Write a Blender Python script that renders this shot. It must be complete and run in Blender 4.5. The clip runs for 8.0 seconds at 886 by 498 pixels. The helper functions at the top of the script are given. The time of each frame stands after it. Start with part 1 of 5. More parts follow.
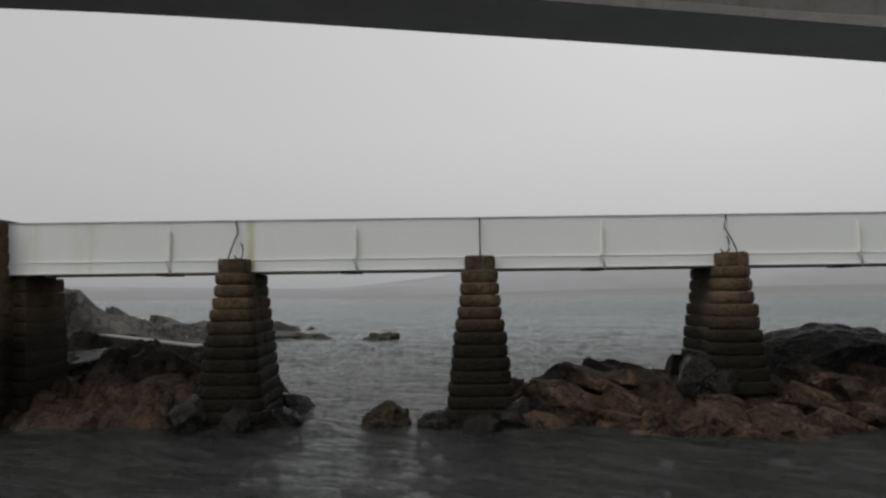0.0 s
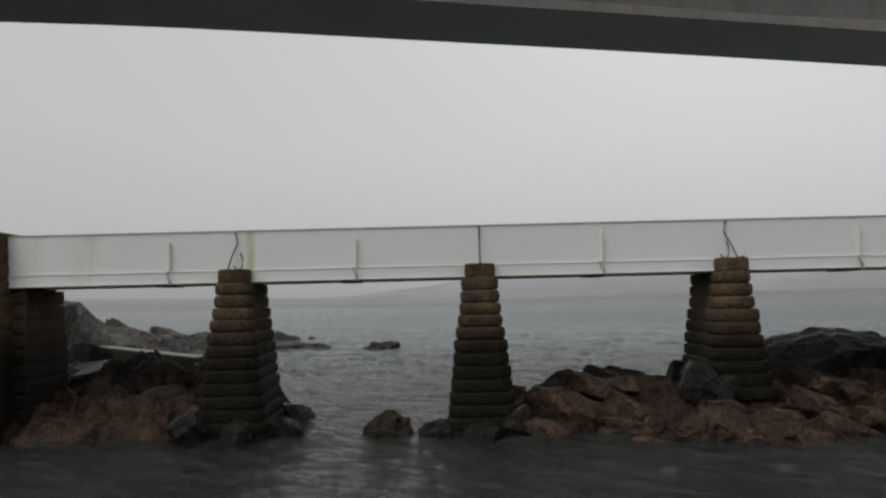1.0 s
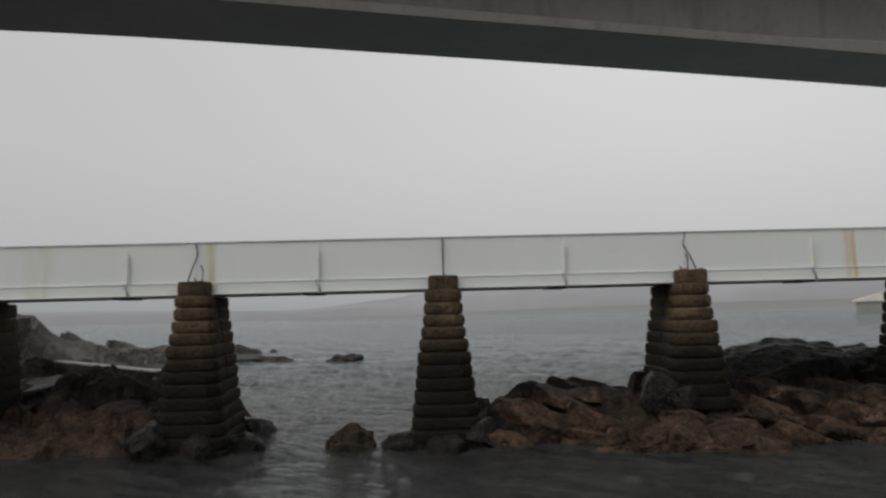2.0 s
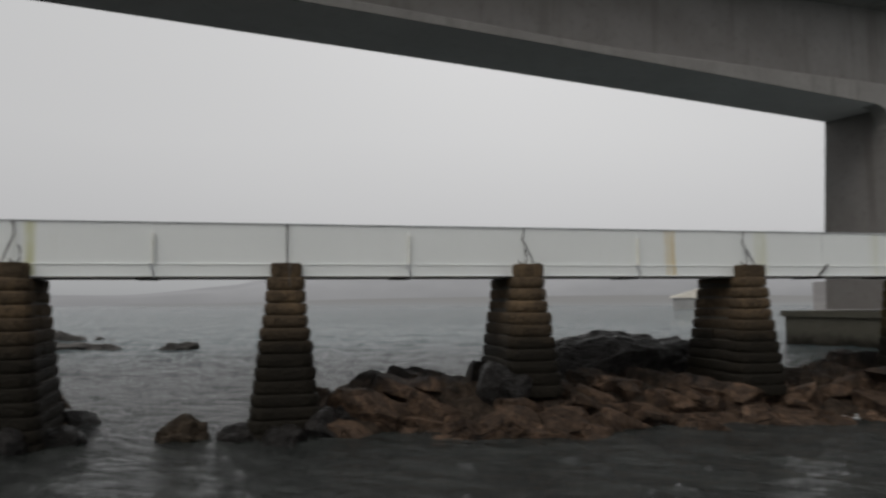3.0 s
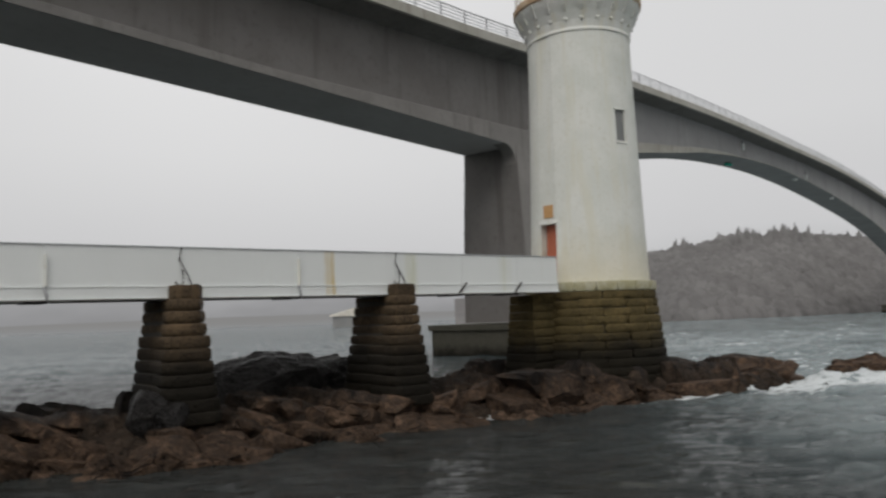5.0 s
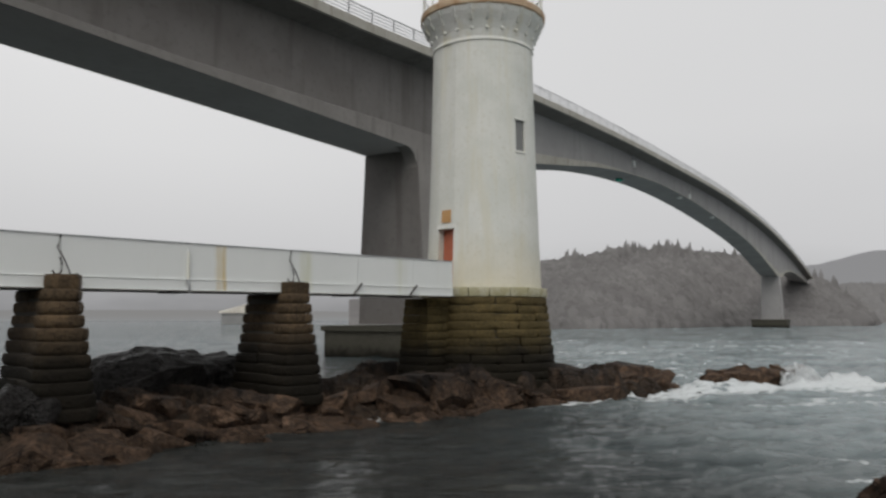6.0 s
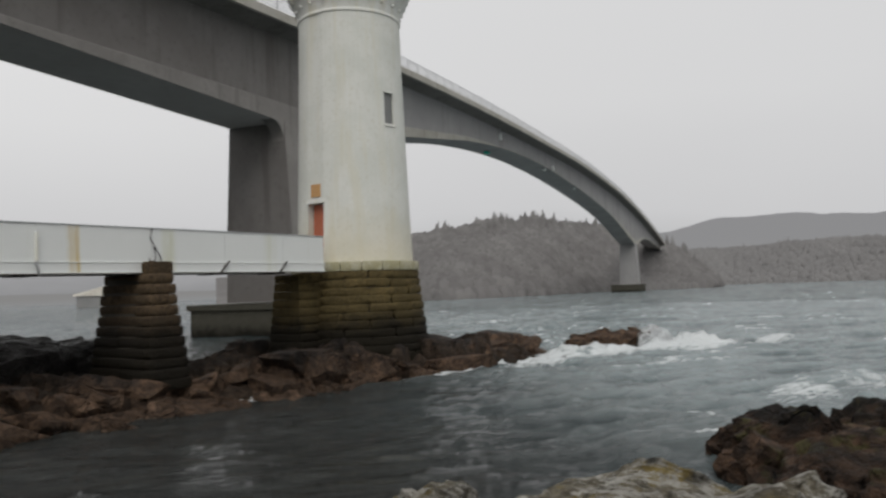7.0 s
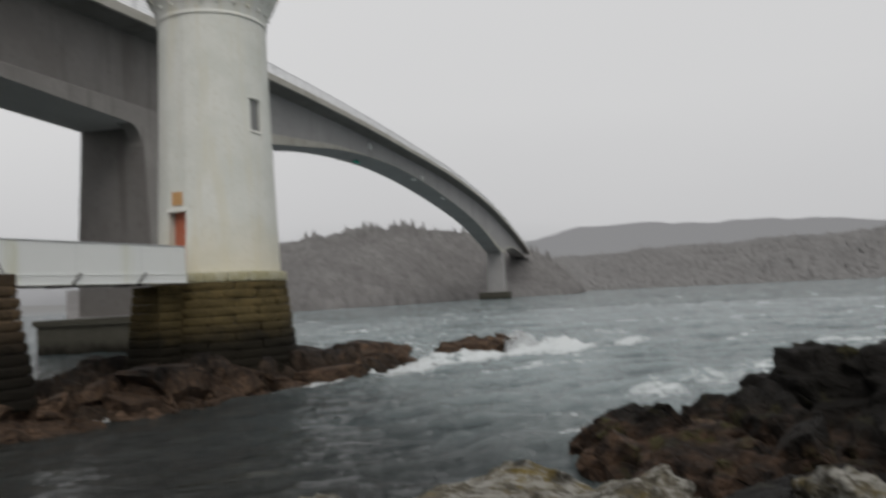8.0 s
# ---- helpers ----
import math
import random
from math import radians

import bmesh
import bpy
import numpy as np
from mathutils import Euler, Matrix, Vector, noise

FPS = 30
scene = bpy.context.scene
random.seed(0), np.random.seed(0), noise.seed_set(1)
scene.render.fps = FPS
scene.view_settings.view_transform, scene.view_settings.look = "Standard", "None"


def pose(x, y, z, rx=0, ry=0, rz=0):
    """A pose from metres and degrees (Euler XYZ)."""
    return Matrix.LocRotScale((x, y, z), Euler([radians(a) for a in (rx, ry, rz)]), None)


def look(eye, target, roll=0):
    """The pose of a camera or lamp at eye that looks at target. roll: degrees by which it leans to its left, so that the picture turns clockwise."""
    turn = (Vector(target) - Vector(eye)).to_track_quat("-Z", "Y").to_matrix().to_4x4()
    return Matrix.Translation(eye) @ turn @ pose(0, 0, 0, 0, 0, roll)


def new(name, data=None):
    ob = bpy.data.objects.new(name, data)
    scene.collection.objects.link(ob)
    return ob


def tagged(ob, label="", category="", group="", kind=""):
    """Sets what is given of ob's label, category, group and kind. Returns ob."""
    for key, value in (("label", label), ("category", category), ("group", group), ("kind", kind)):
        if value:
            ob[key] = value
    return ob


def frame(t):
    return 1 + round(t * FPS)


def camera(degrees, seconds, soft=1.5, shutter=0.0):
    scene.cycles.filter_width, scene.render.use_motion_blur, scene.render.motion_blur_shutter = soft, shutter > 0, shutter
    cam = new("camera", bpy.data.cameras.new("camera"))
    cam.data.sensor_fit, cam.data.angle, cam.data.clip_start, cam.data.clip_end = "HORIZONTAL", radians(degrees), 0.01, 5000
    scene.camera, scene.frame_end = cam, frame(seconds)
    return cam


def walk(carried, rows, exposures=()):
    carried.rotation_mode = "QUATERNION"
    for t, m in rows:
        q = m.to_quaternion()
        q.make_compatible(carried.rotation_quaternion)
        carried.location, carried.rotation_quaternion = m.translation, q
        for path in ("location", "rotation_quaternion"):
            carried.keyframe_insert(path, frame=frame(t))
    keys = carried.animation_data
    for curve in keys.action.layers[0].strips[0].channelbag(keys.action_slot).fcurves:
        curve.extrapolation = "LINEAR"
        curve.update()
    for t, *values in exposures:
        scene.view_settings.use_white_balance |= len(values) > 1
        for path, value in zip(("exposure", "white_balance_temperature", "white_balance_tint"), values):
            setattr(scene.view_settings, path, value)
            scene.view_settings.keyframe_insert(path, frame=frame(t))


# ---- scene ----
cam = camera(60.0, 8.0, soft=2.5, shutter=0.4)
EYE = (0.0, 0.0, 3.6)
ROWS = [
    (0, -0.00, 3.48, 0.43), (0.3, 0.29, 3.55, 0.60), (0.5, 0.55, 3.67, 0.76), (0.7, 0.14, 3.76, 0.55), (1, 0.02, 4.09, 1.04),
    (1.2, 0.00, 4.26, 0.93), (2.3, -5.05, 5.01, 1.26), (2.5, -7.32, 4.33, 0.99), (2.7, -10.48, 3.29, 0.35), (3, -14.29, 4.03, 0.19),
    (3.2, -17.36, 3.46, 0.07), (3.5, -16.92, 5.74, -0.55), (3.7, -20.04, 3.77, -0.64), (4, -25.28, 1.98, 0.31), (4.1, -26.85, 1.30, -0.2), (4.2, -29.96, 1.44, -0.77),
    (4.3, -31.66, 2.33, -0.72), (4.5, -34.17, 4.49, 0.70), (4.7, -35.63, 5.62, 1.20), (5, -39.10, 5.08, 1.92), (5.2, -40.89, 5.25, 1.25),
    (6.3, -49.12, 4.38, 0.85), (6.5, -50.86, 3.75, 1.54), (6.7, -53.65, 3.14, 1.38), (7, -56.44, 2.97, 1.91), (7.2, -58.32, 3.71, 1.46),
    (7.5, -60.69, 4.35, 1.53), (7.7, -61.40, 5.37, 1.83), (8, -66.10, 3.26, 2.76),
]
walk(cam, [(t, pose(*EYE, 90 + p, r, y)) for t, y, p, r in ROWS],
     exposures=[(0.0, 0.05), (3.5, 0.05), (5.0, 0.20), (7.5, 0.21), (8.0, 0.14)])

# ---------------------------------------------------------------- sky and sun
world = bpy.data.worlds.new("overcast_sky")
scene.world = world
world.use_nodes = True
wn, wl = world.node_tree.nodes, world.node_tree.links
wn.clear()
w_out = wn.new("ShaderNodeOutputWorld")
w_bg = wn.new("ShaderNodeBackground")
w_sky = wn.new("ShaderNodeTexSky")
w_sky.sky_type = 'NISHITA'
w_sky.sun_disc = False
w_sky.sun_elevation = radians(38)
w_sky.sun_rotation = radians(20)
w_sky.air_density, w_sky.dust_density, w_sky.ozone_density = 1.0, 8.0, 1.0
w_hsv = wn.new("ShaderNodeHueSaturation")
w_hsv.inputs["Saturation"].default_value = 0.06
w_hsv.inputs["Value"].default_value = 0.05
w_tex = wn.new("ShaderNodeTexCoord")
w_sep = wn.new("ShaderNodeSeparateXYZ")
w_map = wn.new("ShaderNodeMapping")
w_map.inputs["Scale"].default_value = (1.0, 1.0, 3.0)
w_noise = wn.new("ShaderNodeTexNoise")
w_noise.inputs["Scale"].default_value = 1.6
w_noise.inputs["Detail"].default_value = 4.0
w_ramp = wn.new("ShaderNodeValToRGB")
els = w_ramp.color_ramp.elements
els[0].position, els[0].color = 0.0, (0.33, 0.335, 0.34, 1)
els[1].position, els[1].color = 1.0, (0.63, 0.63, 0.635, 1)
e = els.new(0.09)
e.color = (0.50, 0.50, 0.508, 1)
e = els.new(0.22)
e.color = (0.56, 0.56, 0.565, 1)
w_add = wn.new("ShaderNodeMath")
w_add.operation = 'MULTIPLY_ADD'
w_add.inputs[1].default_value = 0.10
w_mix = wn.new("ShaderNodeMix")
w_mix.data_type = 'RGBA'
w_mix.inputs["Factor"].default_value = 0.93
wl.new(w_tex.outputs["Generated"], w_sep.inputs[0])
wl.new(w_tex.outputs["Generated"], w_map.inputs["Vector"])
wl.new(w_map.outputs[0], w_noise.inputs["Vector"])
w_off = wn.new("ShaderNodeMath")
w_off.operation = 'SUBTRACT'
w_off.inputs[1].default_value = 0.05
wl.new(w_sep.outputs["Z"], w_off.inputs[0])
wl.new(w_noise.outputs["Fac"], w_add.inputs[0])
wl.new(w_off.outputs[0], w_add.inputs[2])
wl.new(w_add.outputs[0], w_ramp.inputs[0])
wl.new(w_sky.outputs[0], w_hsv.inputs["Color"])
wl.new(w_hsv.outputs[0], w_mix.inputs["A"])
wl.new(w_ramp.outputs[0], w_mix.inputs["B"])
wl.new(w_mix.outputs["Result"], w_bg.inputs["Color"])
# a little brighter towards the open sea
w_gain = wn.new("ShaderNodeMath")
w_gain.operation = 'MULTIPLY_ADD'
w_gain.inputs[1].default_value, w_gain.inputs[2].default_value = 0.09, 0.985
wl.new(w_sep.outputs["X"], w_gain.inputs[0])
wl.new(w_gain.outputs[0], w_bg.inputs["Strength"])
wl.new(w_bg.outputs[0], w_out.inputs[0])

sun_data = bpy.data.lights.new("sun", 'SUN')
sun_data.energy, sun_data.angle, sun_data.color = 1.5, radians(50), (1.0, 0.97, 0.93)
sun = new("sun", sun_data)
sun.matrix_world = look((0, 0, 60), (34, 22, 10))


# ---------------------------------------------------------------- materials
def mix_node(nt, fac, a, b):
    m = nt.nodes.new("ShaderNodeMix")
    m.data_type = 'RGBA'
    for key, v in (("Factor", fac), ("A", a), ("B", b)):
        if isinstance(v, (tuple, float, int)):
            m.inputs[key].default_value = (*v, 1) if isinstance(v, tuple) else v
        else:
            nt.links.new(v, m.inputs[key])
    return m.outputs["Result"]


def ramp_node(nt, value, lo, hi):
    r = nt.nodes.new("ShaderNodeMapRange")
    r.interpolation_type = 'SMOOTHSTEP'
    r.inputs["From Min"].default_value, r.inputs["From Max"].default_value = lo, hi
    nt.links.new(value, r.inputs["Value"])
    return r.outputs["Result"]


def math_node(nt, op, a, b=0.0):
    m = nt.nodes.new("ShaderNodeMath")
    m.operation = op
    for i, v in enumerate((a, b)):
        if isinstance(v, (float, int)):
            m.inputs[i].default_value = v
        else:
            nt.links.new(v, m.inputs[i])
    return m.outputs[0]


def noise_node(nt, scale, detail=4.0, stretch=(1, 1, 1), rough=0.55, space="pos", shift=(0, 0, 0)):
    if space == "pos":
        src = nt.nodes.new("ShaderNodeNewGeometry").outputs["Position"]
    else:
        src = nt.nodes.new("ShaderNodeTexCoord").outputs["Object"]
    mp = nt.nodes.new("ShaderNodeMapping")
    mp.inputs["Scale"].default_value = stretch
    mp.inputs["Location"].default_value = shift
    nt.links.new(src, mp.inputs["Vector"])
    n = nt.nodes.new("ShaderNodeTexNoise")
    n.inputs["Scale"].default_value, n.inputs["Detail"].default_value = scale, detail
    n.inputs["Roughness"].default_value = rough
    nt.links.new(mp.outputs[0], n.inputs["Vector"])
    return n.outputs["Fac"]


def height_node(nt):
    sep = nt.nodes.new("ShaderNodeSeparateXYZ")
    nt.links.new(nt.nodes.new("ShaderNodeNewGeometry").outputs["Position"], sep.inputs[0])
    return sep


def bump_to(nt, bsdf, height, strength, distance):
    b = nt.nodes.new("ShaderNodeBump")
    b.inputs["Strength"].default_value, b.inputs["Distance"].default_value = strength, distance
    nt.links.new(height, b.inputs["Height"])
    nt.links.new(b.outputs[0], bsdf.inputs["Normal"])


def base(name, rough=0.8, metal=0.0):
    m = bpy.data.materials.new(name)
    m.use_nodes = True
    nt = m.node_tree
    bsdf = nt.nodes["Principled BSDF"]
    bsdf.inputs["Roughness"].default_value, bsdf.inputs["Metallic"].default_value = rough, metal
    return m, nt, bsdf


def surface(name, c1, c2, c3, scale, rough=0.8, metal=0.0, bump=0.3, dist=0.02, stretch=(1, 1, 1), streak=None, vary=0.0):
    """Three tones at two scales, with relief; streak: colour of upright runs."""
    m, nt, bsdf = base(name, rough, metal)
    big, fine = noise_node(nt, scale, 4, stretch), noise_node(nt, scale * 9, 6, stretch)
    col = mix_node(nt, ramp_node(nt, big, 0.35, 0.65), c1, c2)
    col = mix_node(nt, math_node(nt, 'MULTIPLY', ramp_node(nt, fine, 0.5, 0.75), 0.7), col, c3)
    if streak:
        runs = noise_node(nt, scale * 3, 4, (1, 1, 0.08))
        col = mix_node(nt, math_node(nt, 'MULTIPLY', ramp_node(nt, runs, 0.52, 0.72), 0.65), col, streak)
    if vary:
        info = nt.nodes.new("ShaderNodeObjectInfo")
        hs = nt.nodes.new("ShaderNodeHueSaturation")
        nt.links.new(col, hs.inputs["Color"])
        v = math_node(nt, 'MULTIPLY_ADD', info.outputs["Random"], vary)
        v.node.inputs[2].default_value = 1 - vary / 2
        nt.links.new(v, hs.inputs["Value"])
        col = hs.outputs[0]
    nt.links.new(col, bsdf.inputs["Base Color"])
    h = math_node(nt, 'ADD', big, math_node(nt, 'MULTIPLY', fine, 0.4))
    bump_to(nt, bsdf, h, bump, dist)
    return m


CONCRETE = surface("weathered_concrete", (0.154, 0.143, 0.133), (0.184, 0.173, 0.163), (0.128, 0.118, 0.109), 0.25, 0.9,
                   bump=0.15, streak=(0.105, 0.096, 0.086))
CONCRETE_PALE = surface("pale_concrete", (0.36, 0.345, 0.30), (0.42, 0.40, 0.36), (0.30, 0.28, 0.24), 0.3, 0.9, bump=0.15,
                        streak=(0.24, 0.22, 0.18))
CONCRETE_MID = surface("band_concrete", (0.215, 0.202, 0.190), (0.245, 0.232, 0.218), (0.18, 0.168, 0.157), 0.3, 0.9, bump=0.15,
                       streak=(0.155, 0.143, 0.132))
# lighter copy for the underside: missing light is put into the colour
CONCRETE_SOFFIT = surface("lightened_soffit_concrete", (0.50, 0.475, 0.46), (0.55, 0.525, 0.51), (0.45, 0.425, 0.41), 0.2, 0.9, bump=0.1)
# main span and far pier: distance haze is painted as paler concrete
CONCRETE_SPAN = surface("hazed_span_concrete", (0.29, 0.283, 0.28), (0.33, 0.322, 0.317), (0.26, 0.253, 0.25), 0.12, 0.9, bump=0.1,
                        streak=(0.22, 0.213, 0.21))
GALVANISED = surface("galvanised_steel", (0.42, 0.43, 0.44), (0.5, 0.5, 0.51), (0.35, 0.35, 0.35), 2.0, 0.5, 0.6, 0.1)
WHITE_WALL = surface("white_limewash", (0.66, 0.67, 0.625), (0.71, 0.71, 0.675), (0.58, 0.57, 0.50), 0.7, 0.85, bump=0.25,
                     dist=0.015, streak=(0.66, 0.62, 0.48))
TOWER_WALL = surface("stained_limewash", (0.58, 0.593, 0.55), (0.64, 0.645, 0.605), (0.525, 0.52, 0.455), 0.7, 0.85, bump=0.25,
                     dist=0.015, streak=(0.58, 0.565, 0.47))
_nt = TOWER_WALL.node_tree
_b = _nt.nodes["Principled BSDF"]
_old = _b.inputs["Base Color"].links[0].from_socket
_patch = noise_node(_nt, 0.9, 5, (1, 1, 0.5), 0.65)
_low = math_node(_nt, 'SUBTRACT', 1.0, ramp_node(_nt, math_node(_nt, 'SUBTRACT', height_node(_nt).outputs["Z"], math_node(_nt, 'MULTIPLY', _patch, 3.0)), 3.6, 6.2))
_nt.links.new(mix_node(_nt, math_node(_nt, 'MULTIPLY', _low, 0.30), _old, (0.58, 0.47, 0.24)), _b.inputs["Base Color"])
PANEL_WHITE = surface("painted_steel_panel", (0.71, 0.73, 0.715), (0.76, 0.775, 0.76), (0.71, 0.73, 0.69), 0.5, 0.5, bump=0.08,
                      dist=0.01, streak=(0.73, 0.73, 0.66))
DARK_STEEL = surface("dark_steel", (0.05, 0.05, 0.05), (0.08, 0.075, 0.07), (0.10, 0.06, 0.04), 5.0, 0.6, 0.4, 0.2, 0.005)
DOOR_RED = surface("faded_red_paint", (0.36, 0.10, 0.055), (0.42, 0.13, 0.07), (0.25, 0.08, 0.05), 3.0, 0.6, bump=0.1)
OCHRE = surface("rusted_ochre_plate", (0.46, 0.25, 0.10), (0.50, 0.30, 0.13), (0.34, 0.17, 0.07), 4.0, 0.75, bump=0.2)
RUST_BAND = surface("rust_stained_render", (0.42, 0.28, 0.17), (0.5, 0.4, 0.28), (0.32, 0.18, 0.1), 1.6, 0.85, bump=0.25,
                    streak=(0.33, 0.18, 0.09))
CREAM = surface("cream_paint", (0.55, 0.50, 0.38), (0.60, 0.56, 0.44), (0.42, 0.35, 0.24), 1.5, 0.7, bump=0.15, streak=(0.45, 0.36, 0.22))
GLASS_DARK, _nt, _b = base("dark_window_glass", 0.12)
_b.inputs["Base Color"].default_value = (0.15, 0.155, 0.15, 1)


def stone_material(name, pale, mid, dark, weed_top):
    """Coursed masonry: ochre above, black with weed below the tide line."""
    m, nt, bsdf = base(name, 0.75)
    info = nt.nodes.new("ShaderNodeObjectInfo")
    big, fine = noise_node(nt, 1.1, 4), noise_node(nt, 9.0, 6)
    col = mix_node(nt, ramp_node(nt, big, 0.35, 0.65), pale, mid)
    col = mix_node(nt, math_node(nt, 'MULTIPLY', info.outputs["Random"], 0.6), col, mid)
    col = mix_node(nt, math_node(nt, 'MULTIPLY', ramp_node(nt, fine, 0.45, 0.7), 0.6), col, dark)
    sep = height_node(nt)
    z = math_node(nt, 'ADD', sep.outputs["Z"], math_node(nt, 'MULTIPLY', big, 1.6))
    low = math_node(nt, 'SUBTRACT', 1.0, ramp_node(nt, z, weed_top + 0.2, weed_top + 1.6))
    col = mix_node(nt, math_node(nt, 'MULTIPLY', low, 0.96), col, (0.010, 0.0088, 0.0065))
    nt.links.new(col, bsdf.inputs["Base Color"])
    bsdf.inputs["Specular IOR Level"].default_value = 0.10
    r = math_node(nt, 'MULTIPLY_ADD', low, -0.15)
    r.node.inputs[2].default_value = 0.85
    nt.links.new(r, bsdf.inputs["Roughness"])
    bump_to(nt, bsdf, math_node(nt, 'ADD', big, math_node(nt, 'MULTIPLY', fine, 0.9)), 0.9, 0.09)
    return m


PIER_STONE = stone_material("ochre_pier_stone", (0.125, 0.086, 0.050), (0.058, 0.043, 0.028), (0.018, 0.015, 0.012), 2.75)
PLINTH_STONE = stone_material("mossy_plinth_stone", (0.14, 0.105, 0.046), (0.08, 0.062, 0.028), (0.028, 0.022, 0.013), 2.45)
MORTAR = surface("dark_joint", (0.05, 0.045, 0.035), (0.06, 0.05, 0.04), (0.03, 0.028, 0.025), 2.0, 0.95)


def rock_material(name, brown, brown2, black, tide, lichen=None, joints=1.15, wet=0.42, moss=None):
    m, nt, bsdf = base(name, 0.55)
    big, mid, fine = noise_node(nt, 0.55, 4), noise_node(nt, 2.6, 5), noise_node(nt, 14.0, 6)
    col = mix_node(nt, ramp_node(nt, mid, 0.35, 0.65), brown, brown2)
    col = mix_node(nt, math_node(nt, 'MULTIPLY', ramp_node(nt, noise_node(nt, 7.0, 8, rough=0.75), 0.44, 0.62), 0.85), col, tuple(c * 0.28 for c in brown2))
    col = mix_node(nt, math_node(nt, 'MULTIPLY', ramp_node(nt, fine, 0.56, 0.72), 0.5), col, tuple(c * 1.7 for c in brown))
    sep = height_node(nt)
    z = math_node(nt, 'ADD', sep.outputs["Z"], math_node(nt, 'MULTIPLY', math_node(nt, 'ADD', big, mid), 1.3))
    top = ramp_node(nt, z, tide + 0.9, tide + 1.7)
    col = mix_node(nt, top, col, mix_node(nt, ramp_node(nt, fine, 0.4, 0.7), black, tuple(c * 2.2 for c in black)))
    if lichen:
        blot = noise_node(nt, 2.4, 6, shift=(4, 2, 1), rough=0.65)
        col = mix_node(nt, math_node(nt, 'MULTIPLY', ramp_node(nt, blot, 0.50, 0.62), 0.85), col, lichen[1])
        streaks = noise_node(nt, 3.6, 9, (2.4, 0.7, 2.6), 0.78)
        col = mix_node(nt, ramp_node(nt, streaks, 0.46, 0.57), col, lichen[0])
    if moss:
        blot = noise_node(nt, 1.3, 6, shift=(6, 1, 2), rough=0.7)
        col = mix_node(nt, math_node(nt, 'MULTIPLY', ramp_node(nt, blot, 0.54, 0.64), 0.8), col, moss)
    # joints that split the rock into slabs
    geo = nt.nodes.new("ShaderNodeNewGeometry").outputs["Position"]
    warp = nt.nodes.new("ShaderNodeTexNoise")
    warp.inputs["Scale"].default_value = 0.9
    nt.links.new(geo, warp.inputs["Vector"])
    shift = nt.nodes.new("ShaderNodeVectorMath")
    shift.operation = 'MULTIPLY_ADD'
    nt.links.new(warp.outputs["Color"], shift.inputs[0])
    shift.inputs[1].default_value = (1.2, 1.2, 1.2)
    nt.links.new(geo, shift.inputs[2])
    vor = nt.nodes.new("ShaderNodeTexVoronoi")
    vor.feature = 'DISTANCE_TO_EDGE'
    vor.inputs["Scale"].default_value = joints
    nt.links.new(shift.outputs[0], vor.inputs["Vector"])
    crack = math_node(nt, 'MAXIMUM', ramp_node(nt, vor.outputs["Distance"], 0.0, 0.03), ramp_node(nt, noise_node(nt, 0.9, 5, shift=(9, 3, 5), rough=0.65), 0.40, 0.50))
    col = mix_node(nt, crack, tuple(c * 0.45 for c in black), col)
    small = nt.nodes.new("ShaderNodeTexVoronoi")
    small.feature = 'DISTANCE_TO_EDGE'
    small.inputs["Scale"].default_value = joints * 2.9
    nt.links.new(shift.outputs[0], small.inputs["Vector"])
    split = math_node(nt, 'MAXIMUM', ramp_node(nt, small.outputs["Distance"], 0.0, 0.07), ramp_node(nt, noise_node(nt, 0.8, 5, shift=(2, 8, 5), rough=0.65), 0.38, 0.50))
    col = mix_node(nt, math_node(nt, 'MULTIPLY_ADD', split, 0.4), tuple(c * 0.5 for c in black), col)
    col.node.inputs["Factor"].links[0].from_node.inputs[2].default_value = 0.6
    cell = nt.nodes.new("ShaderNodeTexVoronoi")
    cell.inputs["Scale"].default_value = joints * 2.9
    nt.links.new(shift.outputs[0], cell.inputs["Vector"])
    tone = nt.nodes.new("ShaderNodeHueSaturation")
    nt.links.new(col, tone.inputs["Color"])
    shade = nt.nodes.new("ShaderNodeSeparateColor")
    nt.links.new(cell.outputs["Color"], shade.inputs[0])
    val = math_node(nt, 'MULTIPLY_ADD', shade.outputs[0], 0.5)
    val.node.inputs[2].default_value = 0.75
    each = math_node(nt, 'MULTIPLY_ADD', nt.nodes.new("ShaderNodeObjectInfo").outputs["Random"], 0.7)
    each.node.inputs[2].default_value = 0.7
    val = math_node(nt, 'MULTIPLY', val, each)
    nt.links.new(val, tone.inputs["Value"])
    col = tone.outputs[0]
    nt.links.new(col, bsdf.inputs["Base Color"])
    rg = math_node(nt, 'MULTIPLY_ADD', fine, 0.6)
    rg.node.inputs[2].default_value = wet
    bsdf.inputs["Specular IOR Level"].default_value = 0.14 if wet > 0.3 else 0.2
    nt.links.new(rg, bsdf.inputs["Roughness"])
    h = math_node(nt, 'ADD', math_node(nt, 'ADD', mid, math_node(nt, 'MULTIPLY', fine, 0.5)), math_node(nt, 'ADD', math_node(nt, 'MULTIPLY', crack, 0.5), math_node(nt, 'MULTIPLY', split, 0.35)))
    bump_to(nt, bsdf, h, 1.0, 0.22)
    return m


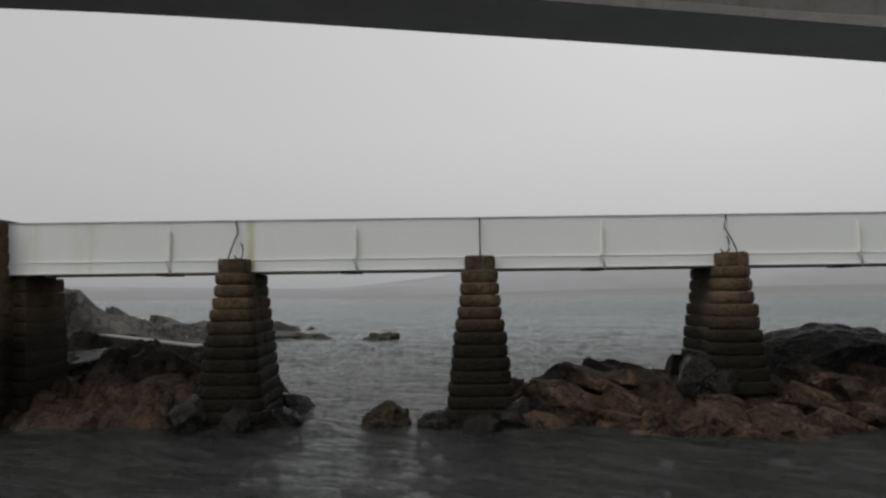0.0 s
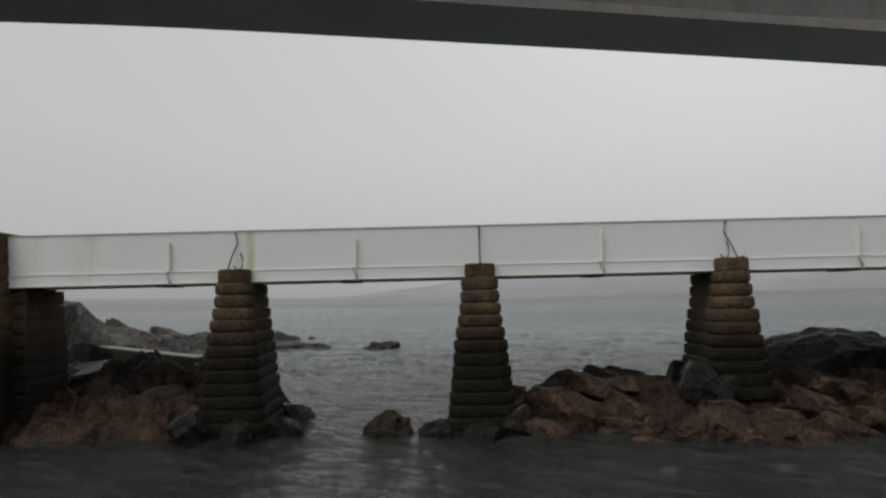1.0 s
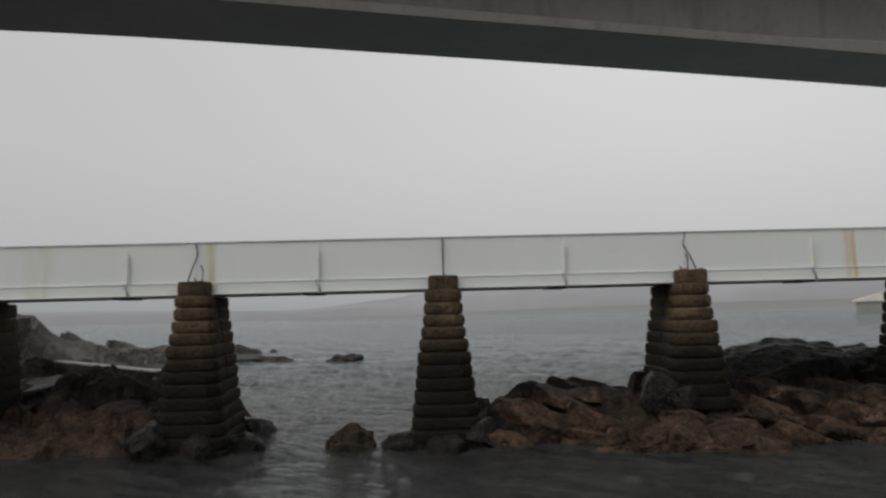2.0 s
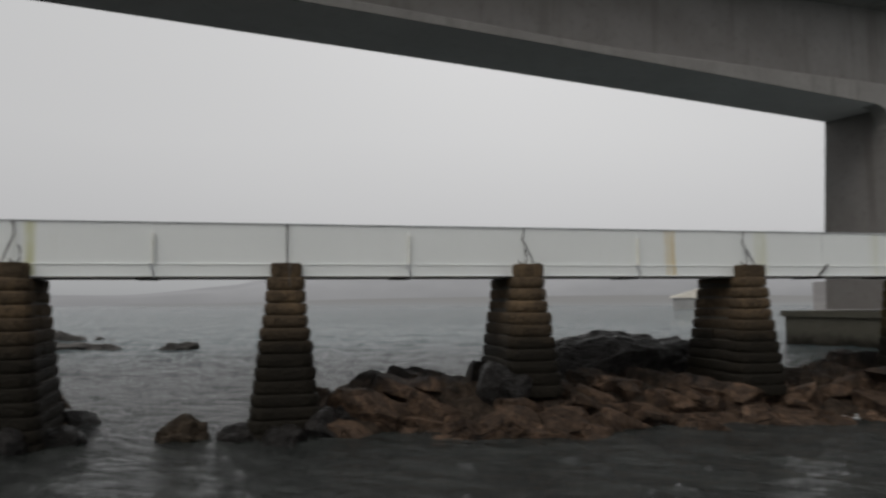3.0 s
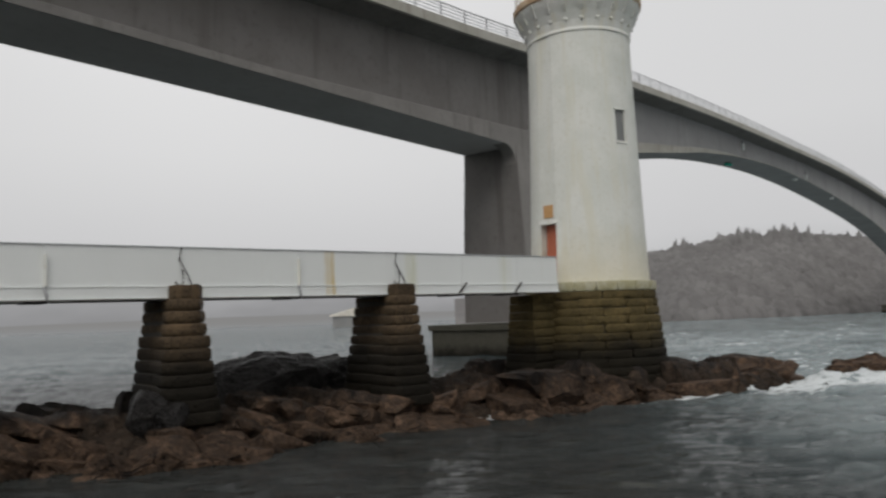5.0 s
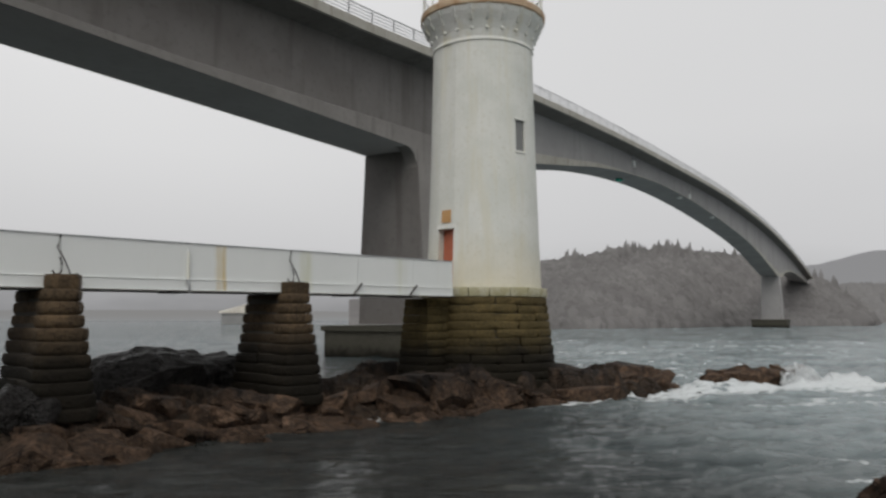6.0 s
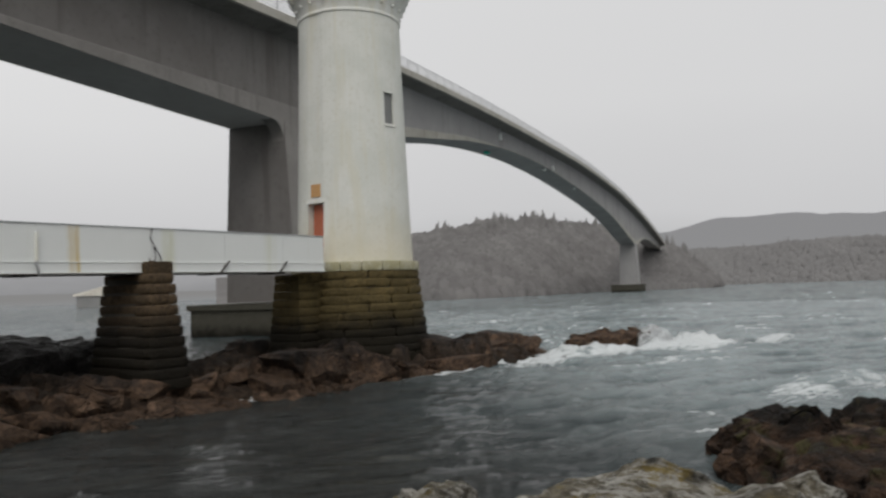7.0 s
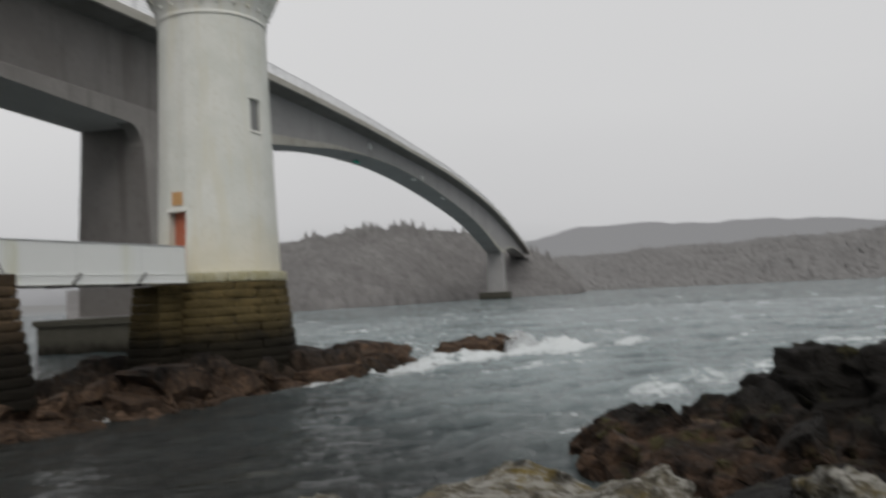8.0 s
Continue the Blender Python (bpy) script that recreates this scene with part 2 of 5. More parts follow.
ROCK = rock_material("tidal_rock", (0.096, 0.061, 0.040), (0.050, 0.034, 0.024), (0.015, 0.0128, 0.0115), 1.25)
ROCK_BLACK = rock_material("black_wet_rock", (0.018, 0.016, 0.0145), (0.013, 0.0115, 0.0105), (0.011, 0.010, 0.0095), 0.3, wet=0.02)
ROCK_WEED = rock_material("weedy_rock", (0.045, 0.033, 0.022), (0.028, 0.021, 0.015), (0.014, 0.012, 0.010), 1.6)
# distant rocks: mist is mixed into this lighter grey
ROCK_GREY = rock_material("grey_hazed_rock", (0.080, 0.075, 0.071), (0.058, 0.054, 0.051), (0.054, 0.051, 0.048), 0.6)
ROCK_LICHEN = rock_material("lichen_rock", (0.13, 0.115, 0.085), (0.075, 0.066, 0.048), (0.05, 0.045, 0.035), 4.0,
                            ((0.28, 0.272, 0.245), (0.15, 0.11, 0.028)), 0.35)
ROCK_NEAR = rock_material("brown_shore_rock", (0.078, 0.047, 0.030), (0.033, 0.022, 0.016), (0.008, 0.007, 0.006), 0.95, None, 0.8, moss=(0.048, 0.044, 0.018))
ROCK_BED = rock_material("dark_rock_bed", (0.062, 0.043, 0.030), (0.034, 0.025, 0.018), (0.013, 0.011, 0.010), 1.3)


def woodland_material(name, c1, c2, c3, vary):
    """Crowns with mist painted into their grey; normals bent one way to flatten the shading."""
    m = surface(name, c1, c2, c3, 0.035, 1.0, bump=0.0)
    nt = m.node_tree
    bsdf = nt.nodes["Principled BSDF"]
    tone = nt.nodes.new("ShaderNodeHueSaturation")
    nt.links.new(bsdf.inputs["Base Color"].links[0].from_socket, tone.inputs["Color"])
    each = math_node(nt, 'MULTIPLY_ADD', nt.nodes.new("ShaderNodeNewGeometry").outputs["Random Per Island"], vary)
    each.node.inputs[2].default_value = 1 - vary / 2
    nt.links.new(each, tone.inputs["Value"])
    nt.links.new(tone.outputs[0], bsdf.inputs["Base Color"])
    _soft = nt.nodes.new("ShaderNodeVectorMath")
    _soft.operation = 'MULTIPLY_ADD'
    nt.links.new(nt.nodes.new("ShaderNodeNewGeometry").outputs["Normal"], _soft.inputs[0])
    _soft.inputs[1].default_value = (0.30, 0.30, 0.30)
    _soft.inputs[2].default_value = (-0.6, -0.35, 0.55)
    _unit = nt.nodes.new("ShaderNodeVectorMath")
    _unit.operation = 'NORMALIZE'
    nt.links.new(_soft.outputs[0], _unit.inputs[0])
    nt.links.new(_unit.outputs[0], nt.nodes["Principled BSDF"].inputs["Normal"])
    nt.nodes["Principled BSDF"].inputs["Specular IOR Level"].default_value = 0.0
    return m


# haze in the leaf colour, stronger for the farther wood
LEAVES = woodland_material("mist_grey_woodland", (0.145, 0.140, 0.139), (0.172, 0.167, 0.165), (0.130, 0.126, 0.125), 0.26)
LEAVES_FAR = woodland_material("pale_mist_woodland", (0.180, 0.177, 0.177), (0.200, 0.197, 0.196), (0.170, 0.167, 0.166), 0.10)


def haze_glow_material(name, low, high, z0, z1):
    """Backdrop that glows in the mist's grey: haze painted as emission, graded by height."""
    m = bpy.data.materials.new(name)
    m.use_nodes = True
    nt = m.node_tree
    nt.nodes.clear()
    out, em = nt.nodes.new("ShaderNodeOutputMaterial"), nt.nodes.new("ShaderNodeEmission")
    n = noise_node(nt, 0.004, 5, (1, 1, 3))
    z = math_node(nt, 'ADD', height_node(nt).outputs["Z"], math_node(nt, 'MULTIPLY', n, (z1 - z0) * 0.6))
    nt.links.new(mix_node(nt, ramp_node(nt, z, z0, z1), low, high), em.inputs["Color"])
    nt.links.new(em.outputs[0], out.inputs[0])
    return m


MIST_HILL = haze_glow_material("misty_hill", (0.225, 0.225, 0.23), (0.47, 0.47, 0.48), 40, 210)
FAR_BEACH = haze_glow_material("misty_shore", (0.23, 0.235, 0.24), (0.205, 0.203, 0.20), 0, 12)
MIST_RIDGE = haze_glow_material("misty_ridge", (0.24, 0.24, 0.245), (0.225, 0.225, 0.23), 10, 140)


def sea_material():
    m, nt, bsdf = base("rough_sea", 0.12)
    bsdf.inputs["IOR"].default_value = 1.33
    bsdf.inputs["Specular IOR Level"].default_value = 0.38

    def across_wind(value, long, short):
        node = value.node.inputs["Vector"].links[0].from_node
        node.vector_type = 'TEXTURE'
        node.inputs["Rotation"].default_value = (0, 0, radians(-42))
        node.inputs["Scale"].default_value = (long, short, 1.0)
        return value
    big = noise_node(nt, 0.12, 3)
    chop, fine = across_wind(noise_node(nt, 0.9, 5), 1.5, 0.55), across_wind(noise_node(nt, 5.0, 5), 1.4, 0.6)
    # churned, aerated water off the open end; sheltered water between the islets, darkened by painted reflections
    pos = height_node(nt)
    # the bridge and tower's dark reflection is painted along this diagonal
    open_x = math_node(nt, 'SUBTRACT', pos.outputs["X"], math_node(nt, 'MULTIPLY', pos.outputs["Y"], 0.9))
    water_tone = ramp_node(nt, math_node(nt, 'ADD', open_x, math_node(nt, 'MULTIPLY', big, 12.0)), 6.0, 31.0)
    water_tone = math_node(nt, 'MAXIMUM', water_tone, math_node(nt, 'MULTIPLY', ramp_node(nt, pos.outputs["Y"], 25.0, 75.0), 0.75))
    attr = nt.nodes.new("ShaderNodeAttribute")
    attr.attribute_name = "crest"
    # wave shading painted by crest height: pale crests that carry air, dark troughs
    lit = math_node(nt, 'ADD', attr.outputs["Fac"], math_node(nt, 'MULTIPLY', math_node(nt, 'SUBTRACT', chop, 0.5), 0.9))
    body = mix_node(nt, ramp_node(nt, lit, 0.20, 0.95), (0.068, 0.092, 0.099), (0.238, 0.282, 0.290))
    col = mix_node(nt, water_tone, mix_node(nt, ramp_node(nt, chop, 0.4, 0.7), (0.008, 0.0095, 0.0085), (0.026, 0.029, 0.027)), body)
    # whitecaps and the washed foam round the outer rocks
    sep = height_node(nt)

    def blob(cx, cy, rx, ry, w=1.0):
        dx = math_node(nt, 'DIVIDE', math_node(nt, 'SUBTRACT', sep.outputs["X"], cx), rx)
        dy = math_node(nt, 'DIVIDE', math_node(nt, 'SUBTRACT', sep.outputs["Y"], cy), ry)
        d = math_node(nt, 'ADD', math_node(nt, 'MULTIPLY', dx, dx), math_node(nt, 'MULTIPLY', dy, dy))
        return math_node(nt, 'MULTIPLY', math_node(nt, 'MAXIMUM', math_node(nt, 'SUBTRACT', 1.0, d), 0.0), w)

    wash = blob(34, 16.4, 5.5, 2.2, 1.5)
    for args in ((38, 14.6, 5.5, 2.2, 1.5), (40.5, 13.2, 4, 2.0, 1.7), (43.5, 11.4, 6, 2.0, 1.8), (48, 8.7, 5.5, 1.8, 1.2), (26, 4.0, 3.4, 1.7, 1.2), (29.5, 2.3, 4.2, 2.2, 1.05), (33, 0.6, 4.4, 2.4, 1.05),
                 (27.5, 18.0, 4.5, 1.4, 1.5), (20.5, 27.5, 3.0, 1.6, 1.2)):
        wash = math_node(nt, 'MAXIMUM', wash, blob(*args))
    streak = noise_node(nt, 1.5, 9, (1.5, 0.6, 1), 0.8)
    drawn = streak.node.inputs["Vector"].links[0].from_node
    drawn.vector_type = 'TEXTURE'
    drawn.inputs["Rotation"].default_value = (0, 0, radians(-27))
    drawn.inputs["Scale"].default_value = (1.1, 0.4, 1.0)
    foam = ramp_node(nt, math_node(nt, 'MULTIPLY_ADD', wash, 0.24), 0.68, 0.84)
    foam_in = foam.node.inputs["Value"].links[0].from_node
    nt.links.new(streak, foam_in.inputs[2])
    foam = math_node(nt, 'MULTIPLY', foam, ramp_node(nt, wash, 0.0, 0.4))
    lace = noise_node(nt, 2.2, 8, (1, 1, 1), 0.75)
    patch = ramp_node(nt, noise_node(nt, 0.07, 3, shift=(5, 1, 0)), 0.40, 0.62)
    high = math_node(nt, 'ADD', attr.outputs["Fac"], math_node(nt, 'ADD', math_node(nt, 'MULTIPLY', lace, 0.30), math_node(nt, 'MULTIPLY', patch, 0.10)))
    caps = ramp_node(nt, high, 1.08, 1.15)
    edge = nt.nodes.new("ShaderNodeAttribute")
    edge.attribute_name = "shore"
    fringe = math_node(nt, 'MULTIPLY', edge.outputs["Fac"], math_node(nt, 'MAXIMUM', ramp_node(nt, noise_node(nt, 0.35, 3, shift=(3, 7, 0)), 0.44, 0.62), ramp_node(nt, edge.outputs["Fac"], 0.8, 1.4)))
    fringe = ramp_node(nt, math_node(nt, 'ADD', math_node(nt, 'MULTIPLY', fringe, 0.45), lace), 0.72, 0.90)
    caps = math_node(nt, 'MAXIMUM', caps, math_node(nt, 'MULTIPLY', fringe, ramp_node(nt, edge.outputs["Fac"], 0.0, 0.3)))
    foam = math_node(nt, 'MAXIMUM', foam, math_node(nt, 'MULTIPLY', caps, 0.85))
    col = mix_node(nt, foam, col, (0.62, 0.65, 0.66))
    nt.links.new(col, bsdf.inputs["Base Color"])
    rg = math_node(nt, 'MULTIPLY_ADD', foam, 0.6)
    rg.node.inputs[2].default_value = 0.09
    nt.links.new(rg, bsdf.inputs["Roughness"])
    ripple = across_wind(noise_node(nt, 2.3, 5, rough=0.65), 1.7, 0.55)
    h = math_node(nt, 'ADD', math_node(nt, 'ADD', math_node(nt, 'MULTIPLY', chop, 0.5), math_node(nt, 'MULTIPLY', ripple, 0.9)), math_node(nt, 'MULTIPLY', fine, 0.3))
    bump_to(nt, bsdf, h, 0.75, 0.5)
    return m


SEA = sea_material()


# ---------------------------------------------------------------- mesh helpers
def mesh_of(name, verts, faces, material, smooth=False):
    me = bpy.data.meshes.new(name)
    me.from_pydata([tuple(v) for v in verts], [], faces)
    me.materials.append(material)
    if smooth:
        me.polygons.foreach_set("use_smooth", [True] * len(me.polygons))
    me.update()
    return me


def part(name, bm, material, parent=None, label="", smooth=False):
    me = bpy.data.meshes.new(name)
    bmesh.ops.recalc_face_normals(bm, faces=bm.faces[:])
    bm.to_mesh(me)
    bm.free()
    me.materials.append(material)
    if smooth:
        me.polygons.foreach_set("use_smooth", [True] * len(me.polygons))
    ob = new(name, me)
    ob.parent = parent
    return tagged(ob, label)


def shared(name, me, parent, m=None):
    ob = new(name, me)
    ob.parent = parent
    if m is not None:
        ob.matrix_basis = m
    return ob


def thing(name, label, category, at=(0, 0, 0), group="", kind=""):
    ob = new(name)
    ob.location = at
    return tagged(ob, label, category, group, kind)


def add_box(bm, lo, hi, bevel=0.0):
    r = bmesh.ops.create_cube(bm, size=1.0)
    vs = r["verts"]
    for v in vs:
        v.co = Vector([lo[i] + (v.co[i] + 0.5) * (hi[i] - lo[i]) for i in range(3)])
    if bevel:
        es = list({e for v in vs for e in v.link_edges})
        bmesh.ops.bevel(bm, geom=es, offset=bevel, segments=1, affect='EDGES')
    return bm


def box(lo, hi, bevel=0.0):
    return add_box(bmesh.new(), lo, hi, bevel)


def add_loft(bm, rings, cap=True):
    """Closed rings of equal count, joined in order."""
    rows = [[bm.verts.new(p) for p in ring] for ring in rings]
    n = len(rows[0])
    for a, b in zip(rows, rows[1:]):
        for i in range(n):
            bm.faces.new((a[i], a[(i + 1) % n], b[(i + 1) % n], b[i]))
    if cap:
        bm.faces.new(rows[0][::-1])
        bm.faces.new(rows[-1])
    return bm


def add_tube(bm, pts, r, sides=6):
    rings = []
    for i, p in enumerate(pts):
        a, b = Vector(pts[max(i - 1, 0)]), Vector(pts[min(i + 1, len(pts) - 1)])
        q = (b - a).to_track_quat('Z', 'Y')
        rings.append([Vector(p) + q @ Vector((r * math.cos(2 * math.pi * k / sides), r * math.sin(2 * math.pi * k / sides), 0))
                      for k in range(sides)])
    return add_loft(bm, rings)


def spline(knots, s):
    """Smooth monotone-ish curve through (s, value) knots."""
    if s <= knots[0][0]:
        return knots[0][1]
    for i in range(len(knots) - 1):
        (a, p), (b, q) = knots[i], knots[i + 1]
        if s <= b:
            m0 = (q - knots[i - 1][1]) / (b - knots[i - 1][0]) if i else (q - p) / (b - a)
            m1 = (knots[i + 2][1] - p) / (knots[i + 2][0] - a) if i + 2 < len(knots) else (q - p) / (b - a)
            t, w = (s - a) / (b - a), b - a
            return ((2 * t ** 3 - 3 * t ** 2 + 1) * p + (t ** 3 - 2 * t ** 2 + t) * w * m0
                    + (-2 * t ** 3 + 3 * t ** 2) * q + (t ** 3 - t ** 2) * w * m1)
    return knots[-1][1]


def fbm(x, y, z=0.0, octaves=5):
    return noise.fractal(Vector((x, y, z)), 1.0, 2.0, octaves)


def step(a, b, v):
    t = min(max((v - a) / (b - a), 0.0), 1.0)
    return t * t * (3 - 2 * t)


def rock_bm(seed, size, detail=3, cuts=9, rough=0.10):
    """A boulder: a ball cut by random planes, then roughened."""
    rnd = random.Random(seed)
    bm = bmesh.new()
    bmesh.ops.create_icosphere(bm, subdivisions=detail, radius=1.0)
    planes = []
    for _ in range(cuts):
        d = Vector((rnd.gauss(0, 1), rnd.gauss(0, 1), rnd.gauss(0, 0.8))).normalized()
        planes.append((d, rnd.uniform(0.55, 0.92)))
    off = Vector((rnd.uniform(-50, 50), rnd.uniform(-50, 50), 0))
    for v in bm.verts:
        p = v.co.copy()
        for d, k in planes:
            over = p.dot(d) - k
            if over > 0:
                p -= d * over * 0.97
        p *= 1 + rough * (1.1 * noise.fractal(p * 1.7 + off, 0.9, 2.0, 6) + 0.7 * (noise.ridged_multi_fractal(p * 1.3 + off, 1.0, 2.0, 5, 1.0, 2.0) - 1.0))
        v.co = Vector((p.x * size[0], p.y * size[1], p.z * size[2]))
    return bm


def rock(name, label, at, size, seed, material, detail=3, cuts=9, rough=0.10, turn=0.0, group="", category="rock", smooth=True):
    ob = part(name, rock_bm(seed, size, detail, cuts, rough), material, None, "", smooth)
    ob.matrix_basis = pose(*at, 0, 0, turn)
    return tagged(ob, label, category, group)


def block_bm(seed, size, cuts=8, wear=0.06):
    """A split block of rock: a box cleft by random planes, its arrises worn."""
    rnd = random.Random(seed)
    bm = bmesh.new()
    bmesh.ops.create_cube(bm, size=2.0)
    for _ in range(cuts):
        d = Vector((rnd.gauss(0, 1), rnd.gauss(0, 1), rnd.gauss(0, 0.9))).normalized()
        bmesh.ops.bisect_plane(bm, geom=bm.verts[:] + bm.edges[:] + bm.faces[:], dist=1e-4, plane_co=d * rnd.uniform(0.72, 1.05),
                               plane_no=d, clear_outer=True)
        rim = [e for e in bm.edges if e.is_boundary]
        if rim:
            bmesh.ops.holes_fill(bm, edges=rim, sides=0)
    bmesh.ops.remove_doubles(bm, verts=bm.verts[:], dist=0.06)
    bmesh.ops.bevel(bm, geom=bm.edges[:], offset=wear, segments=2, affect='EDGES', profile=0.6, clamp_overlap=True)
    bmesh.ops.triangulate(bm, faces=bm.faces[:])
    long = [e for e in bm.edges if e.calc_length() > 0.45]
    bmesh.ops.subdivide_edges(bm, edges=long, cuts=2, use_grid_fill=True)
    bmesh.ops.triangulate(bm, faces=bm.faces[:])
    off = Vector((rnd.uniform(-50, 50), rnd.uniform(-50, 50), 0))
    for v in bm.verts:
        p = v.co * (1 + 0.10 * noise.fractal(v.co * 1.5 + off, 0.9, 2.0, 5))
        v.co = Vector((p.x * size[0], p.y * size[1], p.z * size[2]))
    return bm


def block(name, label, at, size, seed, material, tilt=(0, 0, 0), group="", category="rock", cuts=8, wear=0.06):
    ob = part(name, block_bm(seed, size, cuts, wear), material, None, "", True)
    ob.data.set_sharp_from_angle(angle=radians(38))
    ob.matrix_basis = pose(*at, *tilt)
    return tagged(ob, label, category, group)


# ---------------------------------------------------------------- sea
# breaking crests: x, y, length, depth, height, turn
SURF = [(42.6, 12.6, 8.5, 2.6, 0.55, -40), (37.0, 16.0, 6.5, 2.2, 0.35, -26), (32.0, 17.4, 5.5, 1.9, 0.30, -28), (47.5, 8.9, 5.5, 1.4, 0.35, -30), (28.0, 18.0, 4.5, 1.2, 0.2, -20)]


def build_sea():
    """Rings about the shore, closest together over the open water; crests are sharp where the wind has the sea."""
    radii, r = [], 3.0
    while r < 4800:
        radii.append(r)
        r += max(0.18, r * 0.0095) if r < 130 else r * 0.05
    turns = [-45 + 150 * k / 900 for k in range(900)] + [105 + 210 * k / 60 for k in range(60)]
    n = len(turns)
    dirs = [(math.sin(radians(a)), math.cos(radians(a))) for a in turns]
    verts, faces, crest, shore = [], [], [], []
    ns = noise.noise
    for r in radii:
        fade = step(2.0, 7.0, r) * (1 if r < 90 else 90 / r)
        for sx, sy in dirs:
            x, y = r * sx, r * sy
            if r > 1200:
                verts.append((x, y, 0.0))
                crest.append(0.0)
                shore.append(0.0)
                continue
            rough = 0.36 + 0.64 * max(step(2, 14, x - 0.9 * y), 0.55 * step(30, 60, y))
            u, v = 0.743 * x - 0.669 * y, 0.669 * x + 0.743 * y
            w = 0.8 * ns(Vector((u * 0.11, v * 0.11, 7)))
            a = 1 - abs(ns(Vector((u * 0.10, v * 0.21 + w, 0))))
            b = 1 - abs(ns(Vector((u * 0.23 + 3, v * 0.52 + w, 4))))
            c = 1 - abs(ns(Vector((u * 0.62, v * 1.25 + w, 9)))) if r < 200 else 0.6
            d = ns(Vector((u * 1.9, v * 3.2, 5))) if r < 70 else 0.0
            z = rough * fade * 0.9 * (0.34 * (a * a - 0.55) + 0.26 * (b * b - 0.55) + 0.17 * (c * c - 0.5) + 0.05 * d)
            edge = 0.0
            if -1 < x < 38 and 14 < y < 22 or 17 < x < 27 and 26 < y < 31:
                edge = step(-0.65, -0.10, islet_height(x, y)) * (0.55 + 0.45 * step(12, 22, x))
            if 24 < x < 52 and 3 < y < 22:
                for sx0, sy0, length, depth, high, turn in SURF:
                    ca, sa = math.cos(radians(turn)), math.sin(radians(turn))
                    p, q = ((x - sx0) * ca + (y - sy0) * sa) / length * 2, (-(x - sx0) * sa + (y - sy0) * ca) / depth * 2
                    if p * p < 1 and q * q < 1:
                        env = (1 - p * p) * (1 - q * q)
                        z += 0.75 * high * env * (0.9 + 1.2 * fbm(x * 1.3, y * 1.3, 3, 4))
                        edge = max(edge, 1.45 * env)
            shore.append(edge)
            verts.append((x, y, z))
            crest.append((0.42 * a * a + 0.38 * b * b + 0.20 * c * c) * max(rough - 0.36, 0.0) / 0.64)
    for i in range(len(radii) - 1):
        for k in range(n):
            a, b = i * n + k, i * n + (k + 1) % n
            faces.append((a, b, b + n, a + n))
    c = len(verts)
    verts.append((0, 0, 0))
    crest.append(0.0)
    shore.append(0.0)
    faces += [(c, (k + 1) % n, k) for k in range(n)]
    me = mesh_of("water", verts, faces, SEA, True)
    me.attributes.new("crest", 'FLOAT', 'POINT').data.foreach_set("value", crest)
    me.attributes.new("shore", 'FLOAT', 'POINT').data.foreach_set("value", shore)
    return tagged(new("water", me), "choppy grey-green sea with scattered foam", "sea", kind="structure")




# ---------------------------------------------------------------- rocky islets
def height_sheet(name, x0, x1, y0, y1, pitch, height, material, label):
    nx, ny = int((x1 - x0) / pitch) + 1, int((y1 - y0) / pitch) + 1
    verts, keep = [], []
    for j in range(ny):
        for i in range(nx):
            x, y = x0 + i * pitch, y0 + j * pitch
            z = height(x, y)
            verts.append((x, y, z))
            keep.append(z > -0.45)
    faces = []
    for j in range(ny - 1):
        for i in range(nx - 1):
            q = (j * nx + i, j * nx + i + 1, (j + 1) * nx + i + 1, (j + 1) * nx + i)
            if any(keep[k] for k in q):
                faces.append(q)
    used = sorted({k for q in faces for k in q})
    index = {k: n for n, k in enumerate(used)}
    me = mesh_of(name, [verts[k] for k in used], [tuple(index[k] for k in q) for q in faces], material, True)
    me.set_sharp_from_angle(angle=radians(34))
    return tagged(new(name, me), label, "rock", kind="structure")


def crag(x, y, k=1.0):
    """Blocky relief of broken rock: tilted slabs parted by clefts."""
    wx, wy = 0.35 * fbm(x * 0.9, y * 0.9, 3, 3), 0.35 * fbm(x * 0.9, y * 0.9, 11, 3)
    out = 0.0
    for f, a in ((0.55, 1.0), (1.4, 0.24)):
        px, py = (x + wx) * f * k, (y + wy) * f * 1.15 * k
        d, c = noise.voronoi(Vector((px, py, f * 9)))
        r1, r2, r3 = (noise.cell(c[0] * 7.3 + Vector((q, 0, 0))) - 0.5 for q in (0.3, 17.3, 41.3))
        gap = min((d[1] - d[0]) / 0.22, 1.0)
        out += a * (0.55 * r1 + 0.9 * r2 * (px - c[0].x) + 0.9 * r3 * (py - c[0].y) + 0.38 * gap * (2 - gap) - 0.15)
    return out + 0.22 * fbm(x * 0.6 * k, y * 0.6 * k, 7, 4) + 0.07 * fbm(x * 3, y * 3, 2, 3)


SPINE = [(0.6, 0.3), (2.2, 1.0), (3.6, 1.5), (6, 1.55), (9, 1.4), (14, 1.25), (20, 1.35), (27, 1.6), (30, 1.3), (33.0, 0.7), (36, -0.5)]


def islet_height(x, y):
    near = 20.0 - 1.0 * step(3, 7, x) * (1 - step(22, 26, x)) + 0.55 * fbm(x * 0.5, 1.0, 0, 4) - 0.40 * max(x - 23, 0)
    far = 28.5 + 0.8 * fbm(x * 0.3, 5.0, 0, 3)
    inside = min(y - near, far - y, (x - 0.4) * 1.1, (36.0 - x) * 0.9)
    top = spline(SPINE, x)
    wide = 4.0 - 2.1 * step(20, 24, x)
    h = -0.9 + (top + 0.9) * step(-0.9, wide, inside)
    return h + crag(x, y) * 0.46 * step(-0.6, 0.8, inside) - 0.12


